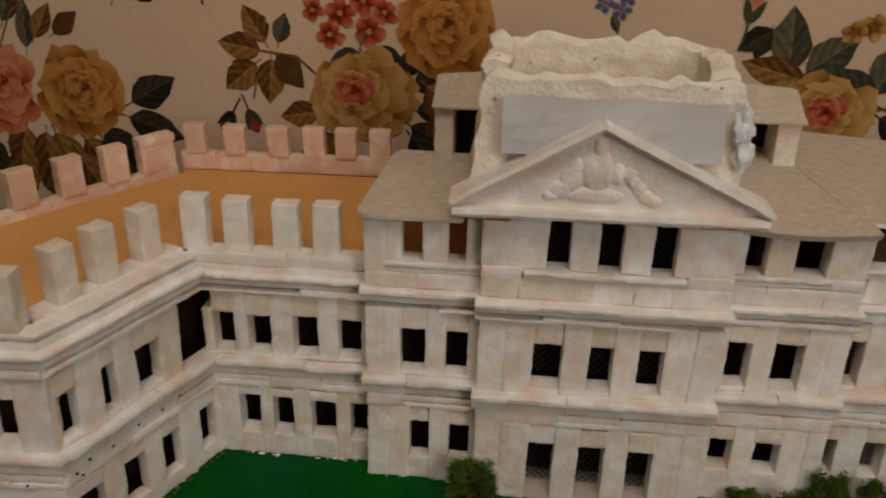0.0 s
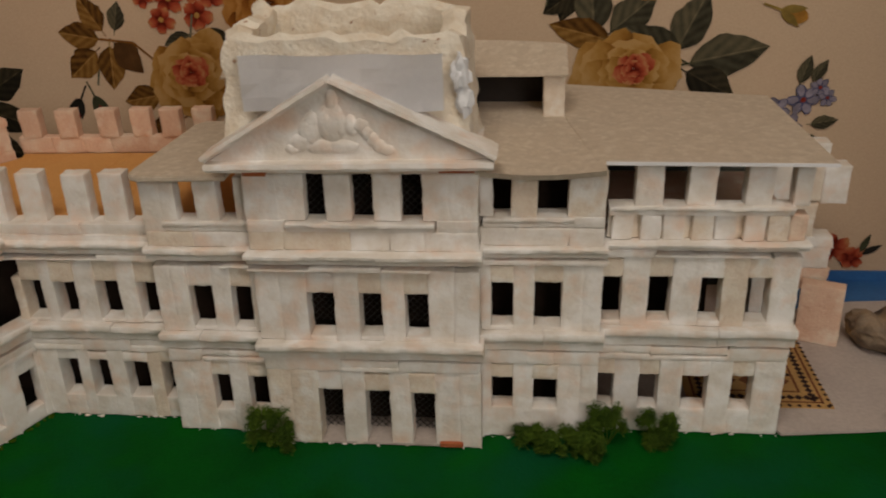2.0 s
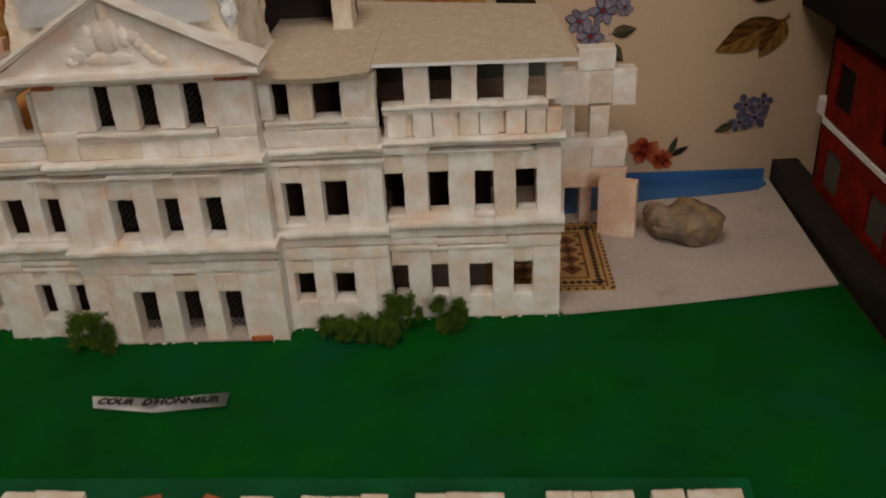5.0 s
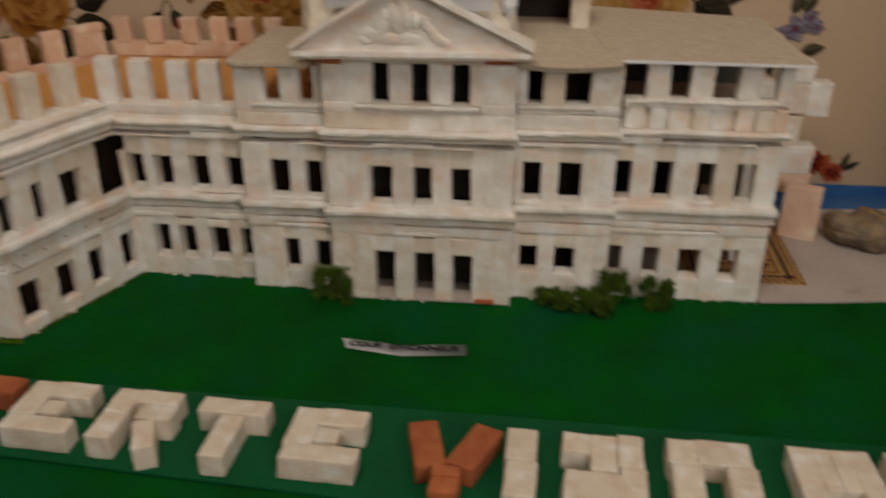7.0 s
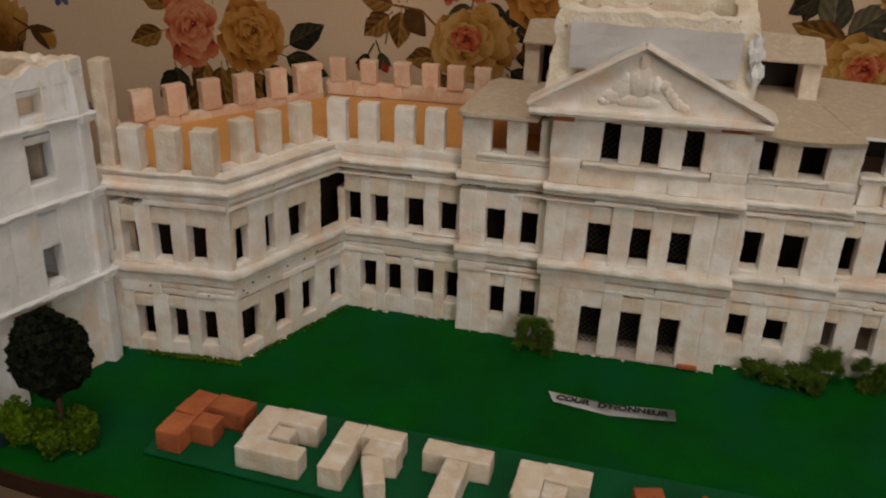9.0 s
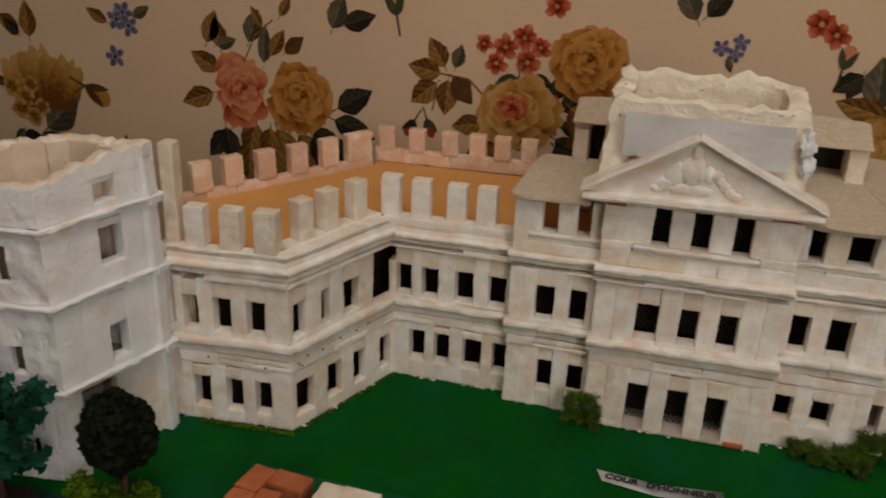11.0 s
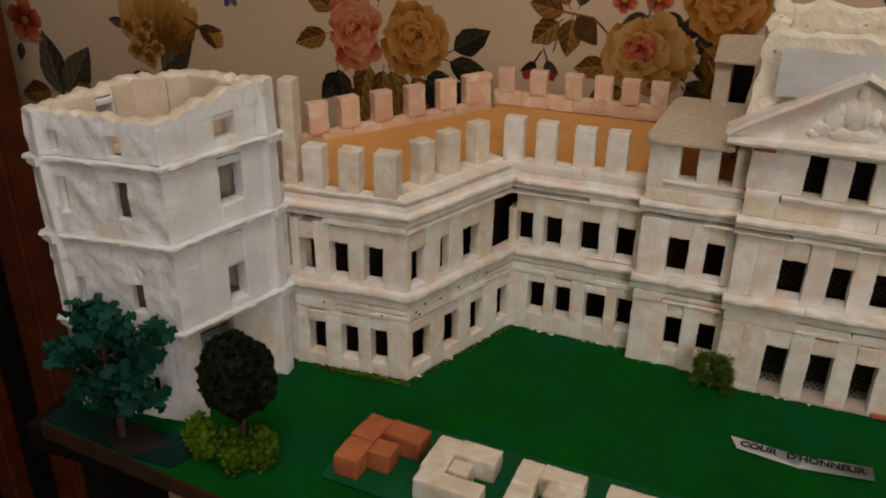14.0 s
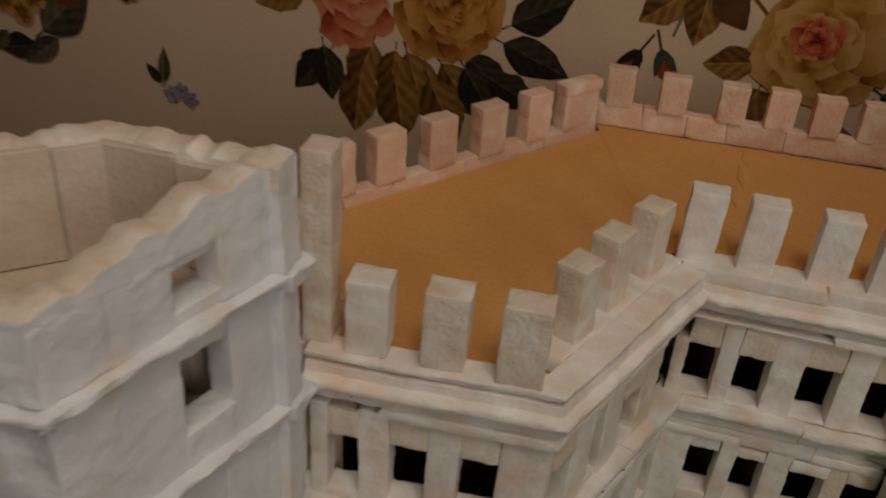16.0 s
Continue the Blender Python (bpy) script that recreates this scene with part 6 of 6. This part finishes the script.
for k, (x, y, rx, rz) in enumerate(((-0.071, -0.016, 0.0175, 0.0235), (0.134, -0.003, 0.016, 0.011), (0.157, -0.010, 0.018, 0.014), (0.177, -0.016, 0.012, 0.013), (0.193, 0.001, 0.0185, 0.023), (0.231, 0.003, 0.0155, 0.020))):
    bush = thing("moss_bush", (x, y, 0.0), "olive green moss bush against the plaster wall", "bush", "moss bushes along the facade")
    bm = bmesh.new()
    for q in range(7):
        a = q * 0.9
        stick(bm, (x, y, 0.0), (x + math.cos(a) * rx * 0.7, y + math.sin(a) * 0.009, rz * 1.1), 0.0006, 0.0003, 4)
    r = random.Random(40 + k)
    for q in range(16):
        az = r.uniform(0.22, 1.38) * rz
        ax = r.uniform(-1.1, 1.1) * rx * (1.12 - 0.40 * az / rz)
        leaves(bm, (x + ax, y + r.uniform(-0.006, 0.006), az), (rx * r.uniform(0.28, 0.58), 0.009, rz * r.uniform(0.28, 0.50)), 380, 0.0023, 90 + k * 20 + q, 0.05, 0.13)
    part("tuft", bm, LEAF_MOSS, bush)
grass = tagged(new("moss_edging"), "thin yellow-green moss along the wall foot", "moss", kind="stuff")
AT[grass] = Matrix.Identity(4)
bm = bmesh.new()
for i in range(70):
    t = rnd.random()
    s = Side(TL, LC)
    q = s.at(0.02 + 0.09 * t, 0.004 + 0.004 * rnd.random(), 0.0012)
    leaves(bm, q, (0.004, 0.003, 0.0022), 14, 0.0016, 200 + i, 0.2)
for i in range(40):
    s = Side(LC, IN)
    q = s.at(s.length * rnd.random(), 0.003 + 0.003 * rnd.random(), 0.0010)
    leaves(bm, q, (0.0025, 0.002, 0.0012), 7, 0.0013, 300 + i, 0.2)
part("tufts", bm, LEAF_LIME, grass)

# ---- dark furniture and red toy facade beside the board ----
plank = thing("dark_plank", (0.585, 0.1, -0.019), "dark wooden plank along the end of the board", "plank")
bm = bmesh.new()
ol = [(0.5805, 0.283), (0.5803, -0.32), (0.604, -0.32), (0.608, 0.283)]
lo = [bm.verts.new((x, y, -0.0185)) for x, y in ol]
hi = [bm.verts.new((x, y, 0.026)) for x, y in ol]
bm.faces.new(lo[::-1])
bm.faces.new(hi)
for i in range(4):
    bm.faces.new((lo[i], lo[(i + 1) % 4], hi[(i + 1) % 4], hi[i]))
part("board_edge", bm, DARK_PLANK, plank)
toy = thing("red_toy_house", (0.65, 0.1, -0.0185), "red toy house front with white strips and dark windows", "toy house")
ts = Side((0.612, -0.22), (0.612, 0.212))
tl = ts.length
for z0, z1 in ((-0.0185, 0.090), (0.1005, 0.178)):
    holes = [(0.06 + 0.105 * i, 0.098 + 0.105 * i) for i in range(4)]
    h0, h1 = (0.035, 0.075) if z0 < 0 else (0.118, 0.160)
    block(toy, "red_panel", ts, 0.0, tl, z0, h0, 0.0, 0.012, RED, 0.2)
    block(toy, "red_panel", ts, 0.0, tl, h1, z1, 0.0, 0.012, RED, 0.2)
    edges = [0.0] + [q for hh in holes for q in hh] + [tl]
    for a, b in zip(edges[::2], edges[1::2]):
        block(toy, "red_panel", ts, a, b, h0, h1, 0.0, 0.012, RED, 0.2)
    for a, b in holes:
        block(toy, "dark_window", ts, a, b, h0, h1, -0.006, 0.004 + 0.006, DARK if z0 > 0 else GREYGREEN, 0.2)
        for f0, f1, g0, g1 in ((a - 0.004, a, h0 - 0.004, h1 + 0.004), (b, b + 0.004, h0 - 0.004, h1 + 0.004), (a, b, h0 - 0.004, h0), (a, b, h1, h1 + 0.004)):
            block(toy, "window_frame", ts, f0, f1, g0, g1, 0.0015, 0.001, BARK, 0.1)
block(toy, "white_strip", ts, 0.0, tl + 0.002, 0.0925, 0.0985, 0.004, 0.012, PAPER, 0.2, "white painted floor strip")
block(toy, "strip_end", ts, tl + 0.003, tl + 0.040, 0.0905, 0.1080, 0.010, 0.004, PAPER, 0.2, "white end piece of the floor strip")
for i in range(12):
    for z in (0.05, 0.135):
        bm = bmesh.new()
        lump(bm, ts.at(tl - 0.012 - 0.008 * (i % 2), 0.001, z - 0.035 + 0.0065 * i), (0.0022, 0.0022, 0.0022), 1, 0.1)
        part("white_dot", bm, PAPER, toy)
slab(toy, "back_box", [(0.626, -0.22), (0.72, -0.22), (0.72, 0.211), (0.626, 0.211)], -0.0185, 0.178, DARK)
cab = thing("dark_cabinet", (0.78, 0.0, -0.75), "tall black cabinet in shadow", "cabinet")
slab(cab, "carcass", [(0.735, -0.40), (0.95, -0.40), (0.95, 0.28), (0.735, 0.28)], -0.019, 0.60, DARK)
# black block added to stand in for the shaded recess beside the toy house
slab(cab, "side_panel", [(0.626, 0.214), (0.735, 0.214), (0.735, 0.28), (0.626, 0.28)], -0.0185, 0.1945, DARK)
slab(cab, "shelf", [(0.588, 0.0), (0.735, 0.0), (0.735, 0.28), (0.588, 0.28)], 0.195, 0.60, DARK)

ward = thing("wooden_wardrobe", (-0.95, 0.15, -0.75), "red-brown varnished wooden wardrobe side with upright mouldings", "wardrobe")
for x0, x1, y0, y1, m in ((-1.065, -1.013, 0.10, 0.16, WOOD), (-1.105, -1.065, 0.085, 0.15, DARK), (-1.145, -1.105, 0.06, 0.15, WOOD), (-1.5, -1.145, 0.05, 0.25, DARK)):
    bm = bmesh.new()
    ol = [(x0, y0), (x1, y0), (x1, y1), (x0, y1)]
    lo = [bm.verts.new((x, y, -0.75)) for x, y in ol]
    hi = [bm.verts.new((x, y, 1.2)) for x, y in ol]
    bm.faces.new(lo[::-1])
    bm.faces.new(hi)
    for i in range(4):
        bm.faces.new((lo[i], lo[(i + 1) % 4], hi[(i + 1) % 4], hi[i]))
    bmesh.ops.bevel(bm, geom=[e for e in bm.edges if abs(e.verts[0].co.z - e.verts[1].co.z) > 0.5], offset=0.008, segments=3, affect="EDGES")
    part("upright" if m is WOOD else "panel", bm, m, ward)
